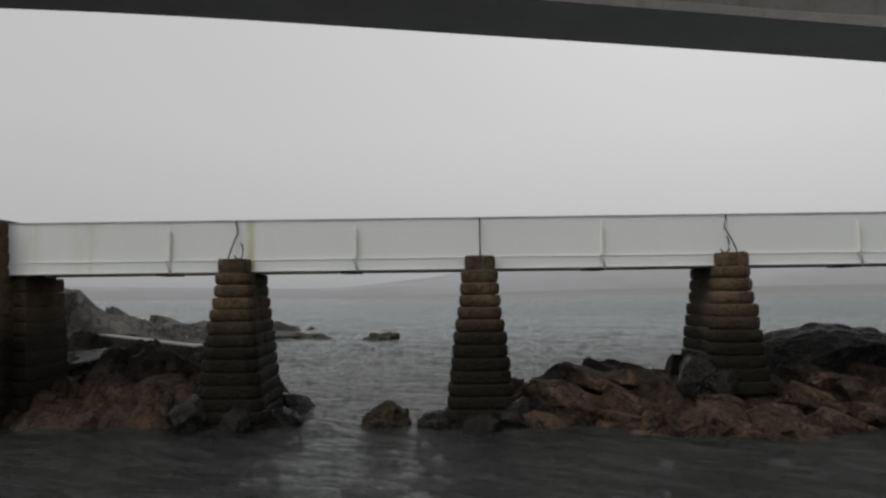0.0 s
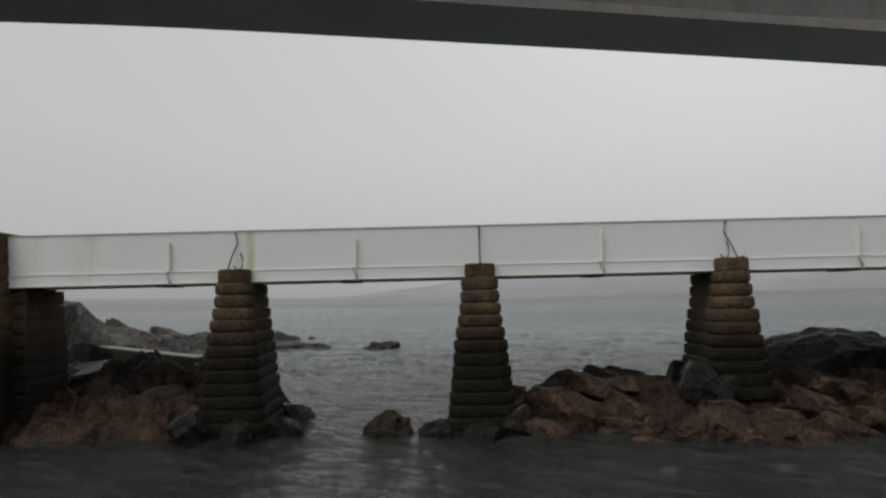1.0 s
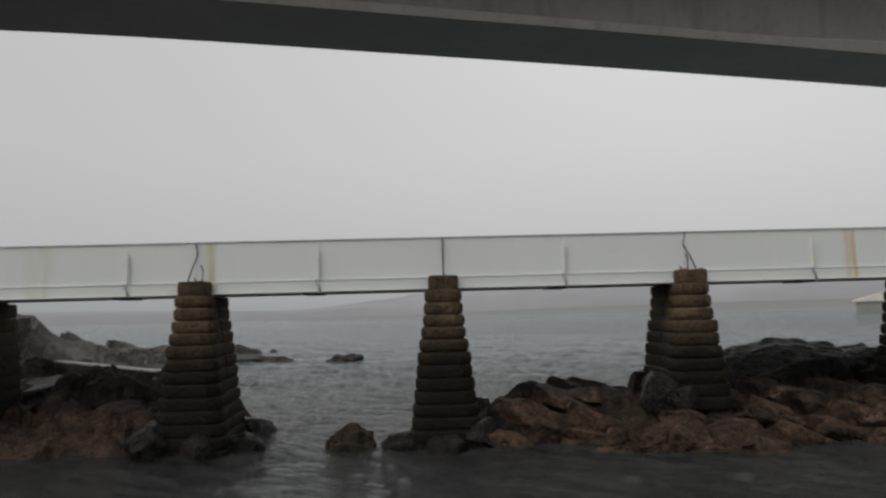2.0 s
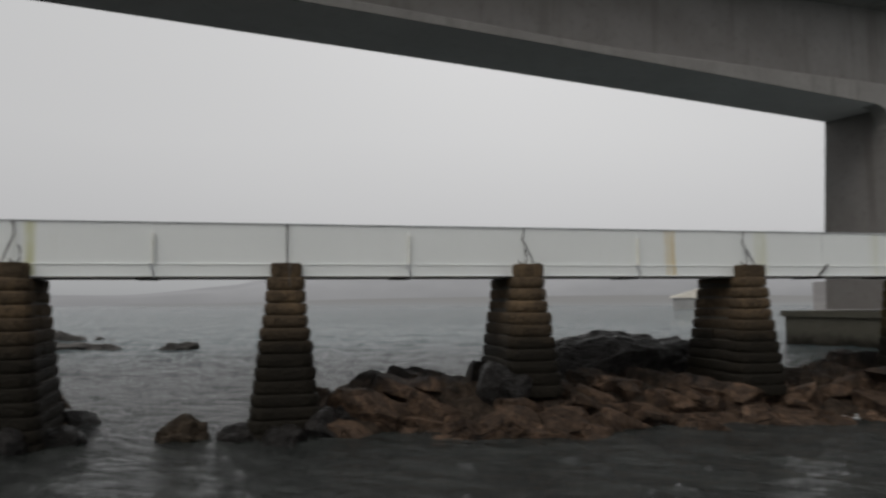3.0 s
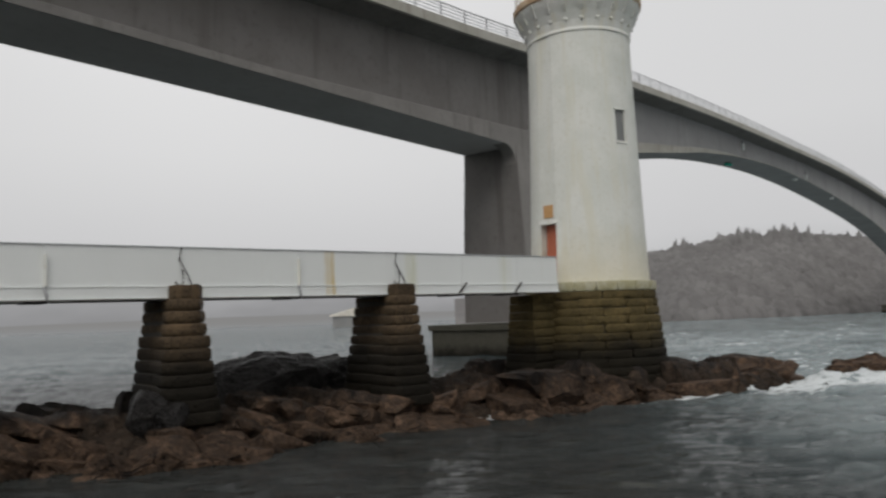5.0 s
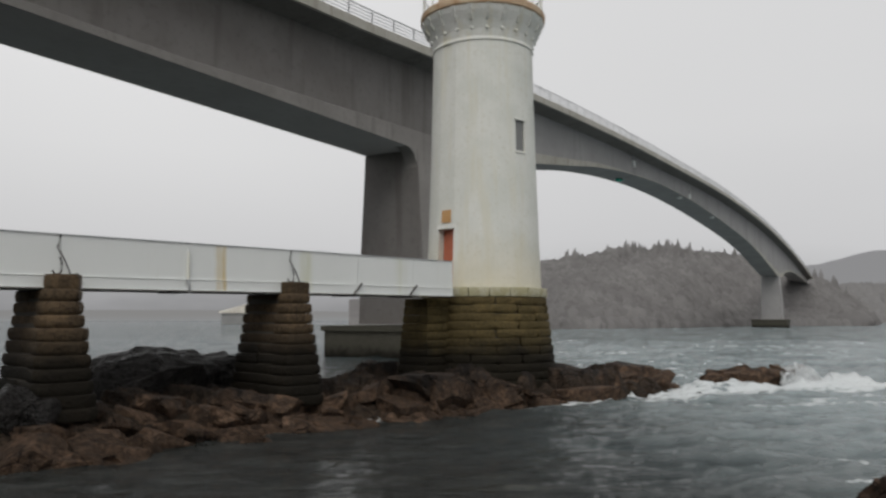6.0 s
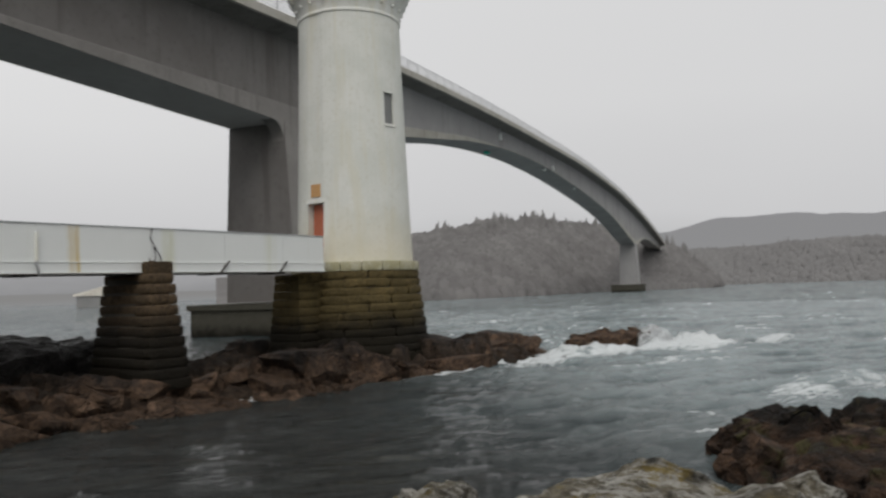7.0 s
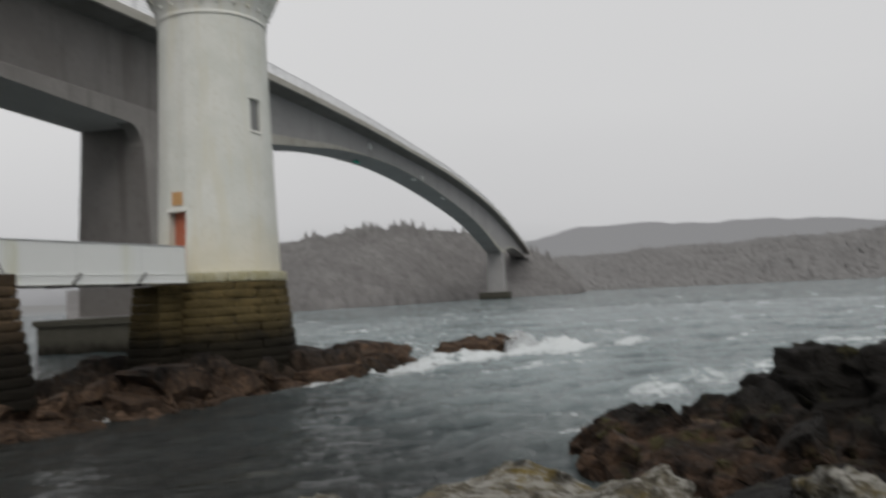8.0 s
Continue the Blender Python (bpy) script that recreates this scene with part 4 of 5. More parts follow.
# ---------------------------------------------------------------- road bridge
BO, BU, BN = Vector((48, 48, 0)), Vector((0.976, 0.218, 0)), Vector((-0.218, 0.976, 0))
SOFFIT = [(-130, 15.5), (-70, 18.35), (-45, 18.65), (-20, 18.7), (0, 18.65), (7, 18.7), (16, 20.3), (26.6, 22.0), (40, 24.0), (50, 25.5), (66, 27.1),
          (86, 28.2), (112, 28.4), (147, 27.5), (180, 25.9), (205, 23.7), (228, 20.8), (246, 18.7), (255, 18.6), (275, 21.5), (300, 22.5), (360, 20.0)]


def soffit(s):
    return spline(SOFFIT, s)


def roadway(s):
    if s < -10:
        return roadway(-10) - 0.068 * (-10 - s)
    return 32.6 - (3.2e-4 if s < 130 else 2.2e-4) * (s - 130) ** 2 + 0.6 * step(70, 150, s) + 0.6 * step(140, 215, s) + 0.5 * step(85, 165, s)


def bp(s, e, z):
    return BO + BU * s + BN * e + Vector((0, 0, z))


STATIONS = [-130 + 4 * k for k in range(123)]


def sweep(section, stations=STATIONS):
    return add_loft(bmesh.new(), [[bp(s, e, z) for e, z in section(s)] for s in stations])


def flange_h(s):
    if 3 < s < 246:
        return 0.06 + 1.7 * max(0.0, 1 - (s - 3) / 64.0, 1 - (246 - s) / 64.0)
    return 0.45 + 1.3 * max(0.0, 1 - min(abs(s - 3), abs(s - 246)) / 30.0)


def build_road_bridge():
    rb = thing("road_bridge", "long arched grey concrete box girder road bridge on tall piers", "bridge", (0, 0, 0))
    # side span first, its soffit lightened; then the main span in haze-paled concrete
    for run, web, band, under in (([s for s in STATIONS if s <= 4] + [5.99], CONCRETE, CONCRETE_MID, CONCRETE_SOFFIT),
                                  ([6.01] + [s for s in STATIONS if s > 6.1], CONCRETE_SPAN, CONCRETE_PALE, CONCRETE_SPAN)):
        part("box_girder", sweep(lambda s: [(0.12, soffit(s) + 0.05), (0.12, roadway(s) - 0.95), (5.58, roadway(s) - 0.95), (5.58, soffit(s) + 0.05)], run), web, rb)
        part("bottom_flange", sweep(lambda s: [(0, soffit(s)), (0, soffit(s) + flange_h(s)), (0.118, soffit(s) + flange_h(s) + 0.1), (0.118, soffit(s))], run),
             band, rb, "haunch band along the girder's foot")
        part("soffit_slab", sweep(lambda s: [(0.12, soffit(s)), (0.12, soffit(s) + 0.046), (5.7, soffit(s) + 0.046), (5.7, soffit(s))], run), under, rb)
    part("deck_slab", sweep(lambda s: [(-2.1, roadway(s) - 0.25), (-2.1, roadway(s) - 0.45), (0.12, roadway(s) - 0.94), (5.58, roadway(s) - 0.94),
                                       (7.8, roadway(s) - 0.45), (7.8, roadway(s) - 0.25)]), CONCRETE, rb)
    for e0, e1 in ((-2.4, -2.105), (7.805, 8.1)):
        part("edge_beam", sweep(lambda s: [(e0, roadway(s) - 0.75), (e1, roadway(s) - 0.75), (e1, roadway(s)), (e0, roadway(s))]), CONCRETE_PALE, rb)
    rail = part("railing", sweep(lambda s: [(-2.3, roadway(s) + 1.05), (-2.2, roadway(s) + 1.05), (-2.2, roadway(s) + 1.13), (-2.3, roadway(s) + 1.13)]), GALVANISED, rb)
    for h in (0.25, 0.52, 0.79):
        part("rail", sweep(lambda s: [(-2.28, roadway(s) + h), (-2.22, roadway(s) + h), (-2.22, roadway(s) + h + 0.06), (-2.28, roadway(s) + h + 0.06)]), GALVANISED, rail)
    pm = bpy.data.meshes.new("post")
    bm = box((-0.05, -0.04, 0.0), (0.05, 0.04, 1.06))
    bm.to_mesh(pm)
    bm.free()
    pm.materials.append(GALVANISED)
    for k in range(100):
        s = -40 + 3.0 * k
        shared("post", pm, rail, Matrix.Translation(bp(s, -2.16, roadway(s))) @ Matrix.Rotation(math.atan2(0.218, 0.976), 4, 'Z'))
    for s in (67.0, 107.0):
        lamp = part("navigation_light", add_loft(bmesh.new(), [[bp(s + q, e, z) for q, e in ((-0.3, -0.25), (0.3, -0.25), (0.3, 0.1), (-0.3, 0.1))] for z in (28.5, 29.5)]), PANEL_WHITE, rb, "small white navigation light box")
        part("bracket", add_loft(bmesh.new(), [[bp(s + q, e, z) for q, e in ((-0.06, -0.15), (0.06, -0.15), (0.06, 0.0), (-0.06, 0.0))] for z in (29.51, 31.0)]), GALVANISED, lamp)
    for s0, foot in ((0.0, 3.0), (246.0, 1.5)):
        zt = soffit(s0) + 0.02
        bm = bmesh.new()
        add_loft(bm, [[bp(s, e, z) for s, e in ((s0 - f * 0.2, -f), (s0 + 7.0 + f * 0.2, -f), (s0 + 7.0 + f * 0.2, 5.7 + f * 0.6), (s0 - f * 0.2, 5.7 + f * 0.6))]
                      for z, f in ((foot, 0.75), (9.0, 0.6), (14.5, 0.25), (17.5, 0.06), (zt, 0.02))])
        # thin plate over the front: the near pier's lit side painted in
        face = [[bp(s, e, z) for s, e in ((s0 - f * 0.2 + 0.1, -f - 0.03), (s0 + 6.9 + f * 0.2, -f - 0.03), (s0 + 6.9 + f * 0.2, -f - 0.004), (s0 - f * 0.2 + 0.1, -f - 0.004))]
                for z, f in ((foot, 0.75), (9.0, 0.6), (14.5, 0.25), (17.5, 0.06), (zt - 0.03, 0.02))]
        part("pier_face", add_loft(bmesh.new(), face), CONCRETE_MID if s0 < 100 else CONCRETE_SPAN, rb, "front face of the pier, toned lighter as if lit")
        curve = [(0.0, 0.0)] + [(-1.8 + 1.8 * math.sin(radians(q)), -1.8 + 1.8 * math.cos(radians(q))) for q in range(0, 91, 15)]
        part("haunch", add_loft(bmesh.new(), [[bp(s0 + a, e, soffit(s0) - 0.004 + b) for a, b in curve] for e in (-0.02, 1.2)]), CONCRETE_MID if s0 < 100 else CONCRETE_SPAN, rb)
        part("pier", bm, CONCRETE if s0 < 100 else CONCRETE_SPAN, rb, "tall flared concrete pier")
        foot_b = thing("pier_caisson", "broad low concrete caisson stained by the tide around the bridge pier", "caisson", bp(s0 + 3.5, 3.6, 0))
        bm = bmesh.new()
        for (a, b, z0, z1) in ((1.0, 2.6, -1.5, 2.35), (1.25, 2.85, 2.351, 2.85)):
            add_loft(bm, [[bp(s, e, z) for s, e in ((s0 - a, -b), (s0 + 7 + a, -b), (s0 + 7 + a, 6.9 + b), (s0 - a, 6.9 + b))] for z in (z0, z1)])
        bm.transform(Matrix.Translation(-bp(s0 + 3.5, 3.6, 0)))
        part("caisson_body", bm, CAISSON, foot_b)
    return rb


CAISSON = stone_material("tide_stained_concrete", (0.10, 0.096, 0.078), (0.082, 0.078, 0.062), (0.055, 0.052, 0.04), 0.6)
build_road_bridge()


NAV_GREEN = surface("green_lens", (0.02, 0.42, 0.30), (0.03, 0.50, 0.36), (0.02, 0.30, 0.22), 3.0, 0.25, bump=0.0)
for s0 in (70.0, 102.0, 134.0):
    green = s0 < 80
    nav = thing("navigation_light", "small green navigation light under the road bridge" if green else "small pale navigation light under the road bridge",
                "lamp", bp(s0, 3.4 if green else 0.8, soffit(s0)), "lights under the road bridge")
    w = 0.7 if green else 0.4
    part("housing", box((-w * 0.8, -0.3, -0.16), (w * 0.8, 0.3, 0.02), 0.04), DARK_STEEL if green else GALVANISED, nav)
    part("lens", box((-w, -0.36, -0.55), (w, 0.34, -0.165), 0.08), NAV_GREEN if green else PANEL_WHITE, nav, "green lens" if green else "white lens")


# ---------------------------------------------------------------- boulders on the islets
rock("whaleback_boulder", "large smooth black whaleback boulder between two piers", (12.6, 25.2, 1.0), (2.9, 1.7, 1.55), 6, ROCK_BLACK, 6, 6, 0.10)
rock("whaleback_boulder", "low smooth black boulder behind a stone pier", (15.3, 25.6, 0.95), (2.4, 1.5, 1.38), 15, ROCK_BLACK, 6, 7, 0.12)
rock("boulder", "black rounded boulder at the foot of a pier", (7.25, 21.3, 1.05), (0.80, 0.7, 0.98), 8, ROCK_BLACK, 4, 7, 0.12, category="boulder")
rock("channel_rock", "small rounded weedy rock awash in the channel", (-1.58, 21.9, -0.10), (0.66, 0.6, 0.62), 3, ROCK_WEED, 5, 3, 0.24)
rock("skerry", "low pointed rock far out in the water", (-4.9, 63.0, -0.15), (1.5, 0.8, 0.72), 24, ROCK_GREY, 4, 4, 0.34)
rock("skerry", "flat dark reef far out in the water", (-13.2, 65.8, 0.0), (3.4, 1.5, 0.8), 22, ROCK_GREY, 4, 8, 0.3)
rnd = random.Random(77)
for k in range(190):
    x = rnd.uniform(1.4, 27.5)
    y = rnd.uniform(19.0, 22.4 if x < 20 else 20.9) - (0.35 * max(x - 23, 0))
    s = rnd.uniform(0.3, 0.95) * (1.15 if y < 21.0 else 0.8)
    z = islet_height(x, y) - s * 0.04
    block("boulder", "split angular brown slab on the islet's shore", (x, y, z), (s * rnd.uniform(0.9, 1.6), s * rnd.uniform(0.7, 1.0), s * rnd.uniform(0.42, 0.70)),
          200 + k, ROCK, (rnd.uniform(-22, 14), rnd.uniform(2, 26), rnd.uniform(-40, 40)), "boulders on the islet", "boulder", 10, rnd.uniform(0.03, 0.08))
for k, (x, y, s, h) in enumerate([(32.8, 20.2, 1.2, 1.15), (34.4, 19.6, 1.3, 1.25), (35.6, 19.2, 1.0, 1.05), (31.2, 20.6, 1.1, 1.2), (30.0, 19.2, 1.3, 0.9), (28.4, 18.7, 1.2, 0.6),
                                  (39.0, 16.7, 1.1, 0.65), (40.0, 16.2, 1.7, 1.0), (41.6, 15.4, 1.4, 0.85), (42.9, 14.8, 1.0, 0.5), (33.6, 18.6, 1.0, 0.5), (35.0, 18.0, 0.9, 0.45)]):
    if x > 36.5:
        rock("outcrop", "jagged brown outcrop awash in breaking waves", (x, y, 0.05), (s * 1.15, s * 0.9, h), 400 + k, ROCK, 5, 12, 0.30, k * 47.0, "outcrops off the islet")
        continue
    block("outcrop", "jagged brown outcrop awash in breaking waves", (x, y, 0.0), (s * 1.25, s, h), 400 + k, ROCK, (rnd.uniform(-12, 12), rnd.uniform(-6, 16), rnd.uniform(-60, 10)), "outcrops off the islet", "rock", 10, 0.1)
for k, (x, y, s, h) in enumerate([(-8.5, 26.5, 1.5, 2.0), (-10.6, 27.5, 1.4, 2.1), (-6.9, 25.3, 1.0, 1.5), (-12.8, 27.0, 1.6, 2.3), (-5.0, 24.9, 0.7, 0.5), (-15.2, 27.6, 1.8, 2.4)]):
    block("boulder", "black craggy rock on the shore", (x, y, 0.22), (s * 1.3, s, h * 0.60), 500 + k, ROCK_BLACK, (k * 7 % 20 - 10, k * 5 % 18 - 6, k * 61.0), "black rocks on the shore", "boulder", 11, 0.1)

for k, (x, y, z, sz) in enumerate([(-0.1, 21.2, -0.1, 0.7), (2.1, 21.2, 0.1, 0.8), (1.0, 20.6, -0.2, 0.8), (2.6, 22.0, 0.3, 0.7), (-4.6, 21.9, -0.1, 0.65), (-6.9, 21.2, 0.3, 0.8), (-5.6, 20.9, 0.0, 0.7)]):
    rock("pier_foot_rock", "black weedy rock at the foot of a stone pier", (x, y, z), (sz, sz * 0.85, sz * 0.8), 700 + k, ROCK_BLACK, 4, 10, 0.16, k * 53.0, "rocks at the pier feet")

for k in range(26):
    c = rnd.random()
    x, y = (38.9 + 4.3 * c + rnd.uniform(-0.4, 0.6), 16.6 - 2.1 * c + rnd.uniform(-0.7, 0.5)) if k < 14 else (29.5 + 5.0 * c, 19.0 - 1.1 * c + rnd.uniform(-0.4, 0.8))
    s = rnd.uniform(0.28, 0.6)
    block("outcrop", "small jagged brown rock awash in breaking waves", (x, y, rnd.uniform(0.1, 0.6)), (s * 1.4, s, s * 0.8), 440 + k, ROCK,
          (rnd.uniform(-25, 25), rnd.uniform(-10, 30), rnd.uniform(0, 360)), "outcrops off the islet", "rock", 10, 0.05)

# shore beside the viewer
rock("lichen_rock", "pale grey rock with yellow and white lichen", (5.72, 1.80, 1.38), (1.35, 0.85, 1.05), 31, ROCK_LICHEN, 6, 12, 0.16, 118.0)
rock("lichen_rock", "low grey slab streaked with white lichen", (5.8, 0.80, 1.02), (1.15, 0.8, 0.95), 34, ROCK_LICHEN, 6, 10, 0.10, 20.0)
rock("lichen_rock", "pale grey rock with yellow and white lichen", (5.3, -0.55, 1.45), (0.9, 0.8, 0.98), 32, ROCK_LICHEN, 6, 12, 0.2, 50.0)
rock("lichen_rock", "low rounded rock crusted with pale lichen at the water's edge", (5.15, 3.60, 1.28), (0.85, 0.62, 0.72), 36, ROCK_LICHEN, 6, 9, 0.14, 30.0)
rnd = random.Random(91)
near_rocks = [(16.2, 3.6, 0.0, 0.9), (16.0, 2.9, 0.2, 0.95), (15.6, 2.1, 0.4, 0.9), (15.0, 1.3, 0.4, 1.0), (16.6, 1.2, 0.22, 1.15), (14.6, 0.3, 0.6, 1.1), (16.2, 0.1, 0.85, 1.1),
              (15.4, -0.9, 1.38, 1.2), (14.8, -2.2, 1.42, 1.5), (13.2, 1.6, 0.1, 0.9), (13.4, -1.0, 0.5, 1.1), (12.4, 0.4, 0.3, 0.9)]
for k in range(34):
    x, y = rnd.uniform(12.0, 16.8), rnd.uniform(-2.5, 3.4)
    near_rocks.append((x, y, 0.30 + 0.95 * step(1.6, -2.4, y) + rnd.uniform(-0.15, 0.35), rnd.uniform(0.3, 0.62)))
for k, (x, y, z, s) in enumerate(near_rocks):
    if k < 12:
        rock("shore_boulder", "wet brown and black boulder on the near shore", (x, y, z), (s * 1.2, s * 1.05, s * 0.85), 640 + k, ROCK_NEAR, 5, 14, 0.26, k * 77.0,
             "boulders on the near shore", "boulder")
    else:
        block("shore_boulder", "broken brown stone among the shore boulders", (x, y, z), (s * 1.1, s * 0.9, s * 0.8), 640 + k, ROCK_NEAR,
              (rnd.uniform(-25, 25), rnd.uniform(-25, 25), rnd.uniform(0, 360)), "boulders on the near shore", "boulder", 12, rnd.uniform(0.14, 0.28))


# ---------------------------------------------------------------- surf
def foam_material():
    m, nt, bsdf = base("torn_foam", 0.9)
    lace, big = noise_node(nt, 3.0, 9, rough=0.75), noise_node(nt, 0.8, 3)
    col = mix_node(nt, ramp_node(nt, math_node(nt, 'ADD', lace, math_node(nt, 'MULTIPLY', big, 0.5)), 0.45, 0.80), (0.50, 0.53, 0.54), (0.74, 0.76, 0.77))
    nt.links.new(col, bsdf.inputs["Base Color"])
    bump_to(nt, bsdf, lace, 0.8, 0.15)
    return m


FOAM = foam_material()


def spray(x, y, length, height, turn, number, seed):
    """Torn shreds of white water thrown up where a wave strikes a rock, thinning upwards and downwind."""
    rnd = random.Random(seed)
    verts, faces = [], []
    for _ in range(number):
        u = rnd.betavariate(1.4, 3.2)
        top = height * (math.exp(-((u - 0.16) / 0.20) ** 2) + 0.30 * (1 - u)) * (0.75 + 0.5 * fbm(u * 9, seed, 2, 3))
        p = Vector((u * length, rnd.gauss(0, 0.35), top * rnd.betavariate(1.0, 1.9)))
        r = rnd.uniform(0.015, 0.05) * (1.25 - min(p.z / height, 1.0))
        b = len(verts)
        for _k in range(4):
            verts.append(p + Vector((rnd.gauss(0, 1.6), rnd.gauss(0, 1), rnd.gauss(0, 1))) * r)
        faces += [(b, b + 1, b + 2), (b, b + 2, b + 3), (b, b + 3, b + 1), (b + 1, b + 3, b + 2)]
    ob = new("wave_spray", mesh_of("wave_spray", verts, faces, FOAM))
    ob.matrix_basis = pose(x, y, 0.15, 0, 0, turn)
    return tagged(ob, "white spray of a wave breaking over rocks", "spray", kind="stuff")


spray(40.9, 14.6, 5.5, 1.25, -46, 9000, 1)


# ---------------------------------------------------------------- far shores
def polar(az, r):
    return r * math.sin(radians(az)), r * math.cos(radians(az))


CREST = [(40, 12), (52, 18), (55, 25), (60, 28.5), (64, 30), (69, 31), (72.3, 22), (74, 15), (75.5, 6), (76.6, -1.5), (78, -3)]
COAST = [(40, 260), (55, 232), (64, 270), (68, 325), (72, 345), (78, 365)]
FAR_CREST = [(66, 24), (73, 25), (78, 27), (90, 31), (105, 31), (140, 22)]
FAR_COAST = [(66, 520), (76, 540), (97, 525), (140, 470)]


def wood_height(az, k, crests):
    crest = spline(crests, az) + 2.5 * fbm(az * 0.25, 3.0, 0, 4)
    return -0.6 + (crest + 0.6) * step(0.0, 0.8, k) * (1 - 0.25 * step(0.8, 1.0, k))


def build_far_shore(lo, hi, crests, coasts, number, ground, leaves, label, conifers, bury):
    verts, faces = [], []
    na, nk = 260, 26
    for j in range(nk):
        for i in range(na):
            az, k = lo + (hi - lo) * i / (na - 1), j / (nk - 1)
            x, y = polar(az, spline(coasts, az) + 140 * k)
            verts.append((x, y, wood_height(az, k, crests) + 0.8 * fbm(x * 0.05, y * 0.05, 0, 3) * step(0.0, 0.2, k)))
    for j in range(nk - 1):
        for i in range(na - 1):
            a = j * na + i
            faces.append((a, a + 1, a + na + 1, a + na))
    tagged(new("ground_far_shore", mesh_of("ground_far_shore", verts, faces, ground, True)),
           "misty wooded hill across the strait", "hill", kind="structure")
    rnd = random.Random(5)

    def crown(x, y, z, h, w, conifer):
        b = len(verts)
        sides = 6
        levels = ((0.0, 0.55), (0.12, 1.0), (0.45, 0.62), (0.75, 0.34)) if conifer else ((0.05, 0.5), (0.3, 1.0), (0.62, 0.95), (0.86, 0.6))
        for lz, lr in levels:
            for q in range(sides):
                a = 2 * math.pi * q / sides + rnd.uniform(-0.3, 0.3)
                rr = w * lr * rnd.uniform(0.6, 1.3)
                verts.append((x + rr * math.cos(a), y + rr * math.sin(a), z + h * (lz + rnd.uniform(-0.05, 0.05))))
        verts.append((x + rnd.uniform(-0.3, 0.3) * w, y, z + h))
        for l in range(len(levels) - 1):
            for q in range(sides):
                a, c = b + l * sides + q, b + l * sides + (q + 1) % sides
                faces.append((a, c, c + sides, a + sides))
        top = b + (len(levels) - 1) * sides
        for q in range(sides):
            faces.append((top + q, top + (q + 1) % sides, len(verts) - 1))
    verts, faces = [], []
    for count in range(number):
        az = rnd.uniform(max(lo, 53), min(hi, 100))
        k = rnd.uniform(0.0, 0.95) ** 0.8
        x, y = polar(az, spline(coasts, az) + 140 * k)
        z = wood_height(az, k, crests)
        if z < 0:
            continue
        con = rnd.random() < 0.3
        h = rnd.uniform(4.5, 8.5) * (0.85 + 0.35 * step(-0.25, 0.45, fbm(x * 0.035, y * 0.035, 8, 4)))
        if k > 0.6 and rnd.random() < (0.16 if conifers[0] < az < conifers[1] else 0.03):
            con = con or rnd.random() < 0.5
            h *= rnd.uniform(1.4, 2.0) if con else rnd.uniform(1.15, 1.4)
        crown(x, y, z - (0.6 if k < 0.12 else bury) * h, h, h * (rnd.uniform(0.17, 0.24) if con else rnd.uniform(0.24, 0.36)), con)
    tagged(new("woodland", mesh_of("woodland", verts, faces, leaves, True)), label, "woods", kind="stuff")


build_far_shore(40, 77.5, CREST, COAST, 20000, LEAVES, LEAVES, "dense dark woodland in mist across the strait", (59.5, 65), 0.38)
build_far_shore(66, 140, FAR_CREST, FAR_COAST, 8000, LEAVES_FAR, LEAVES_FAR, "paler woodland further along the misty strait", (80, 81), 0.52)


def far_band(name, r, knots, material, label):
    verts, faces = [], []
    n = 300
    a0, a1 = knots[0][0], knots[-1][0]
    for i in range(n):
        az = a0 + (a1 - a0) * i / (n - 1)
        x, y = polar(az, r)
        h = r * math.tan(radians(max(spline(knots, az), 0.02))) * (1 + 0.05 * fbm(az * 0.3, 0, 0, 5)) + 3.6
        x2, y2 = polar(az, r + 400)
        verts += [(x, y, -2.0), (x, y, h * 0.55), (x2, y2, h)]
    for i in range(n - 1):
        for q in range(2):
            faces.append((3 * i + q, 3 * i + 3 + q, 3 * i + 4 + q, 3 * i + 1 + q))
    return tagged(new(name, mesh_of(name, verts, faces, material)), label, "hills", kind="structure")


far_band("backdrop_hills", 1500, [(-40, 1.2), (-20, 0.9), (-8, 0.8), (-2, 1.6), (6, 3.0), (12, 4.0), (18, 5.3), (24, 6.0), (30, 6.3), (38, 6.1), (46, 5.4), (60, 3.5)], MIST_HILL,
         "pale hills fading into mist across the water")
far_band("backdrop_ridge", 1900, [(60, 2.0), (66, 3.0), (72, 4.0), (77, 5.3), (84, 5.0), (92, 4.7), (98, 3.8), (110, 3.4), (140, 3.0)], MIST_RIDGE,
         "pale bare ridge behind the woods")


# ---------------------------------------------------------------- house on the far shore
# wall grey carries the haze, so it blends with the mist behind
HARLING = surface("mist_grey_harling", (0.24, 0.24, 0.238), (0.265, 0.265, 0.26), (0.22, 0.22, 0.216), 0.3, 0.9, bump=0.1)


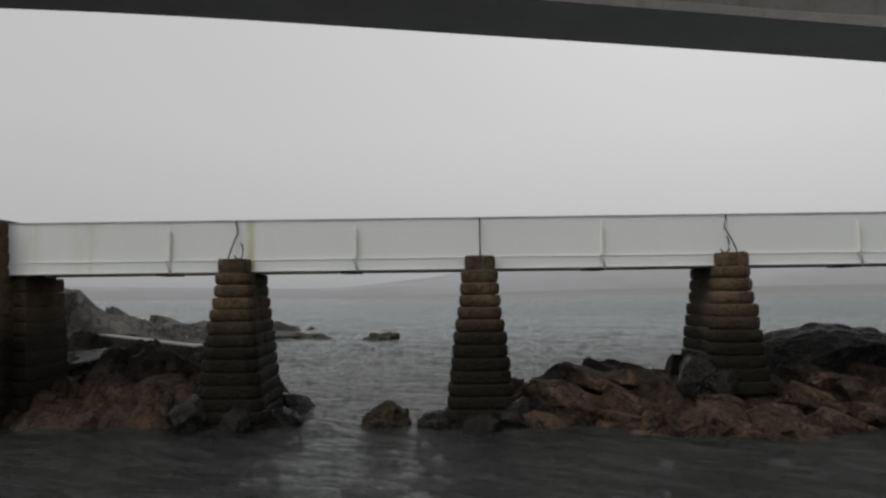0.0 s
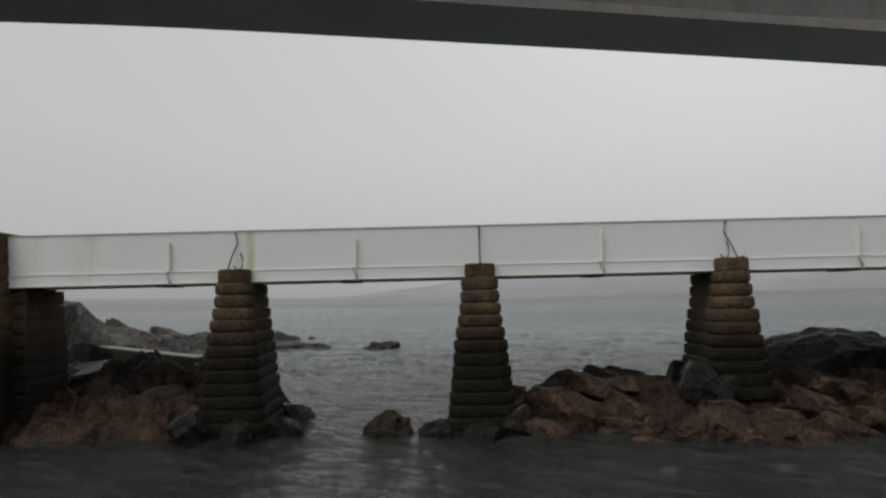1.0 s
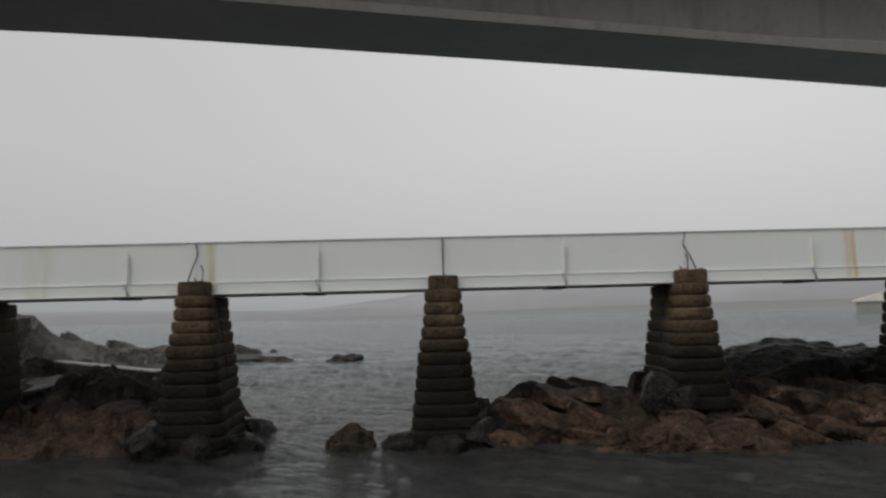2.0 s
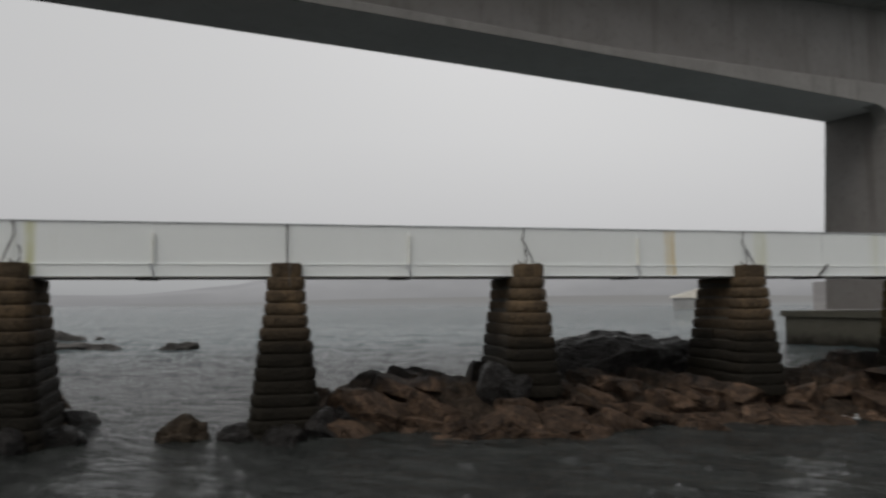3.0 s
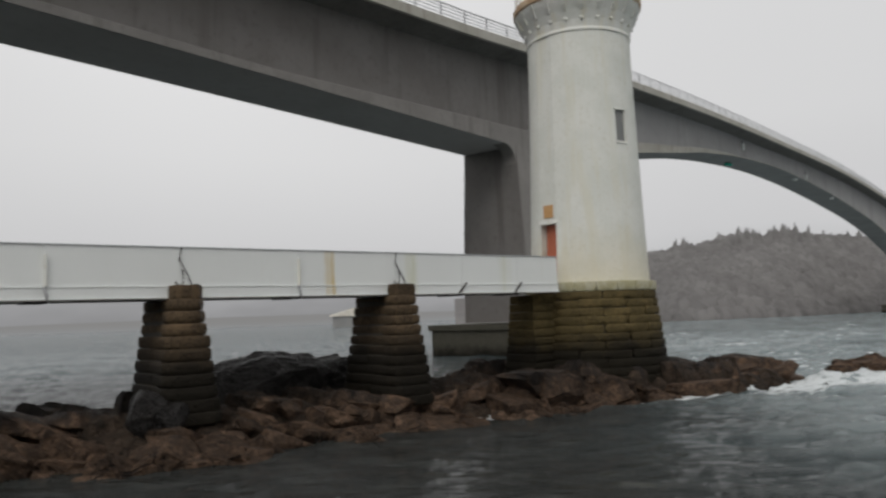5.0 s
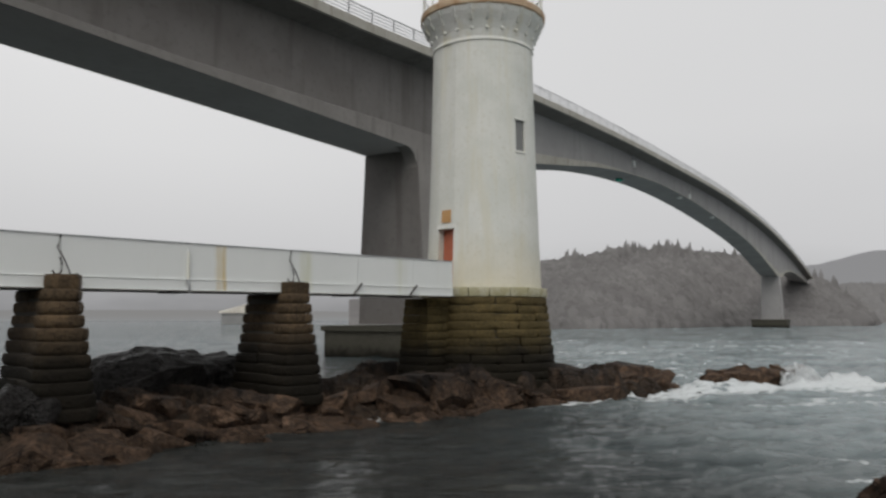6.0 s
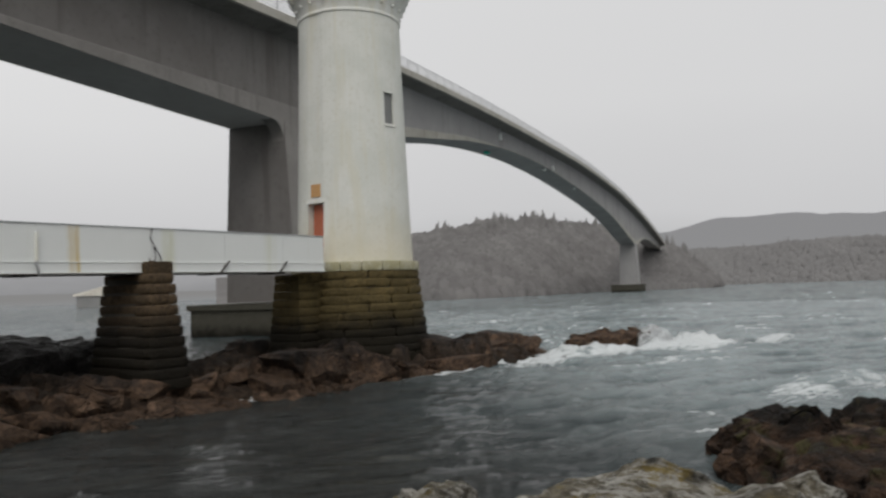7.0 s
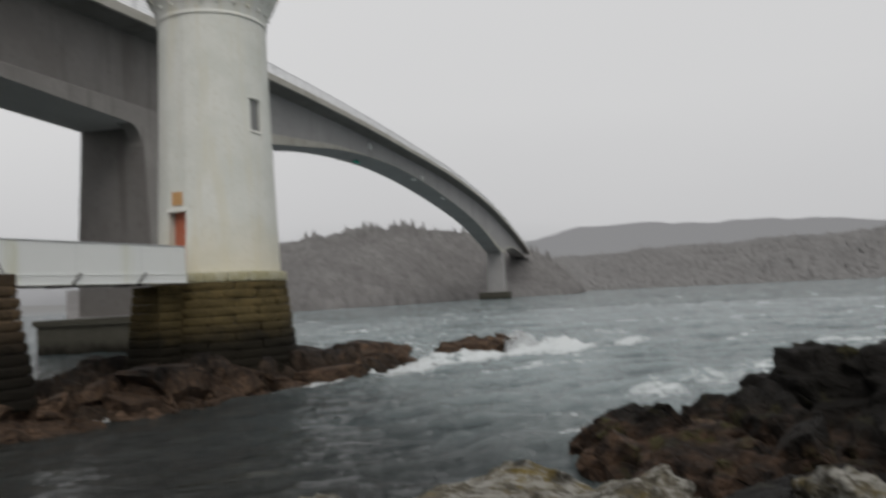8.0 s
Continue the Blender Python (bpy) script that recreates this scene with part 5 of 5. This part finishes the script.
def build_house():
    x, y = polar(31.9, 420)
    ob = thing("house", "low white-roofed house on the misty far shore", "house", (x, y, 5.5))
    part("wall", box((-7, -4, -5.6), (7, 4, 0.3), 0.05), HARLING, ob, "harled wall toned to the mist")
    bm = add_loft(bmesh.new(), [[(-8.5, -4.6, 0.3), (-8.5, 0, 1.2), (-8.5, 4.6, 0.3)], [(8.5, -4.6, 0.3), (8.5, 0, 6.0), (8.5, 4.6, 0.3)]])
    part("roof", bm, CONCRETE_PALE, ob, "pale roof")
    ob.rotation_euler = (0, 0, radians(-30))


build_house()
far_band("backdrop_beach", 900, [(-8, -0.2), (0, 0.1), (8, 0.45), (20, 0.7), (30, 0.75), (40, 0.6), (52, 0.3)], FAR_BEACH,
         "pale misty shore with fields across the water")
slip = thing("slipway", "low pale concrete slipway beside the inlet", "slipway", (-22.5, 55, 0))
bm = add_loft(bmesh.new(), [[(-7.0, 3.6, -0.6), (-7.0, 2.4, -0.6), (-7.0, 2.4, 1.3), (-7.0, 3.6, 1.3)], [(6.2, -2.9, -0.6), (6.2, -4.1, -0.6), (6.2, -4.1, 0.32), (6.2, -2.9, 0.32)]])
part("ramp", bm, CAISSON, slip, "dark stained flank")
bm = add_loft(bmesh.new(), [[(-7.0, 3.65, 1.304), (-7.0, 2.35, 1.304), (-7.0, 2.35, 1.40), (-7.0, 3.65, 1.40)], [(6.2, -2.85, 0.324), (6.2, -4.15, 0.324), (6.2, -4.15, 0.42), (6.2, -2.85, 0.42)]])
part("coping", bm, CONCRETE_MID, slip, "pale concrete edge")
for k, (az, r, sz, h) in enumerate([(-28.6, 61, 2.0, 3.2), (-27.4, 60, 1.8, 3.4), (-26.5, 60.5, 1.3, 3.1), (-25.6, 60, 1.2, 3.0), (-24.2, 61, 1.3, 1.3), (-22.6, 62, 1.5, 0.8), (-20.6, 63, 1.6, 0.5), (-30.2, 61, 2.2, 3.4)]):
    x, y = polar(az, r)
    block("crag", "blocky grey crag on the far headland", (x, y, h * 0.3), (sz, sz, h * 0.85), 800 + k, ROCK_GREY, (k * 3 % 8 - 4, k * 5 % 9 - 4, k * 39.0), "crags on the headland", "rock", 9, 0.07)
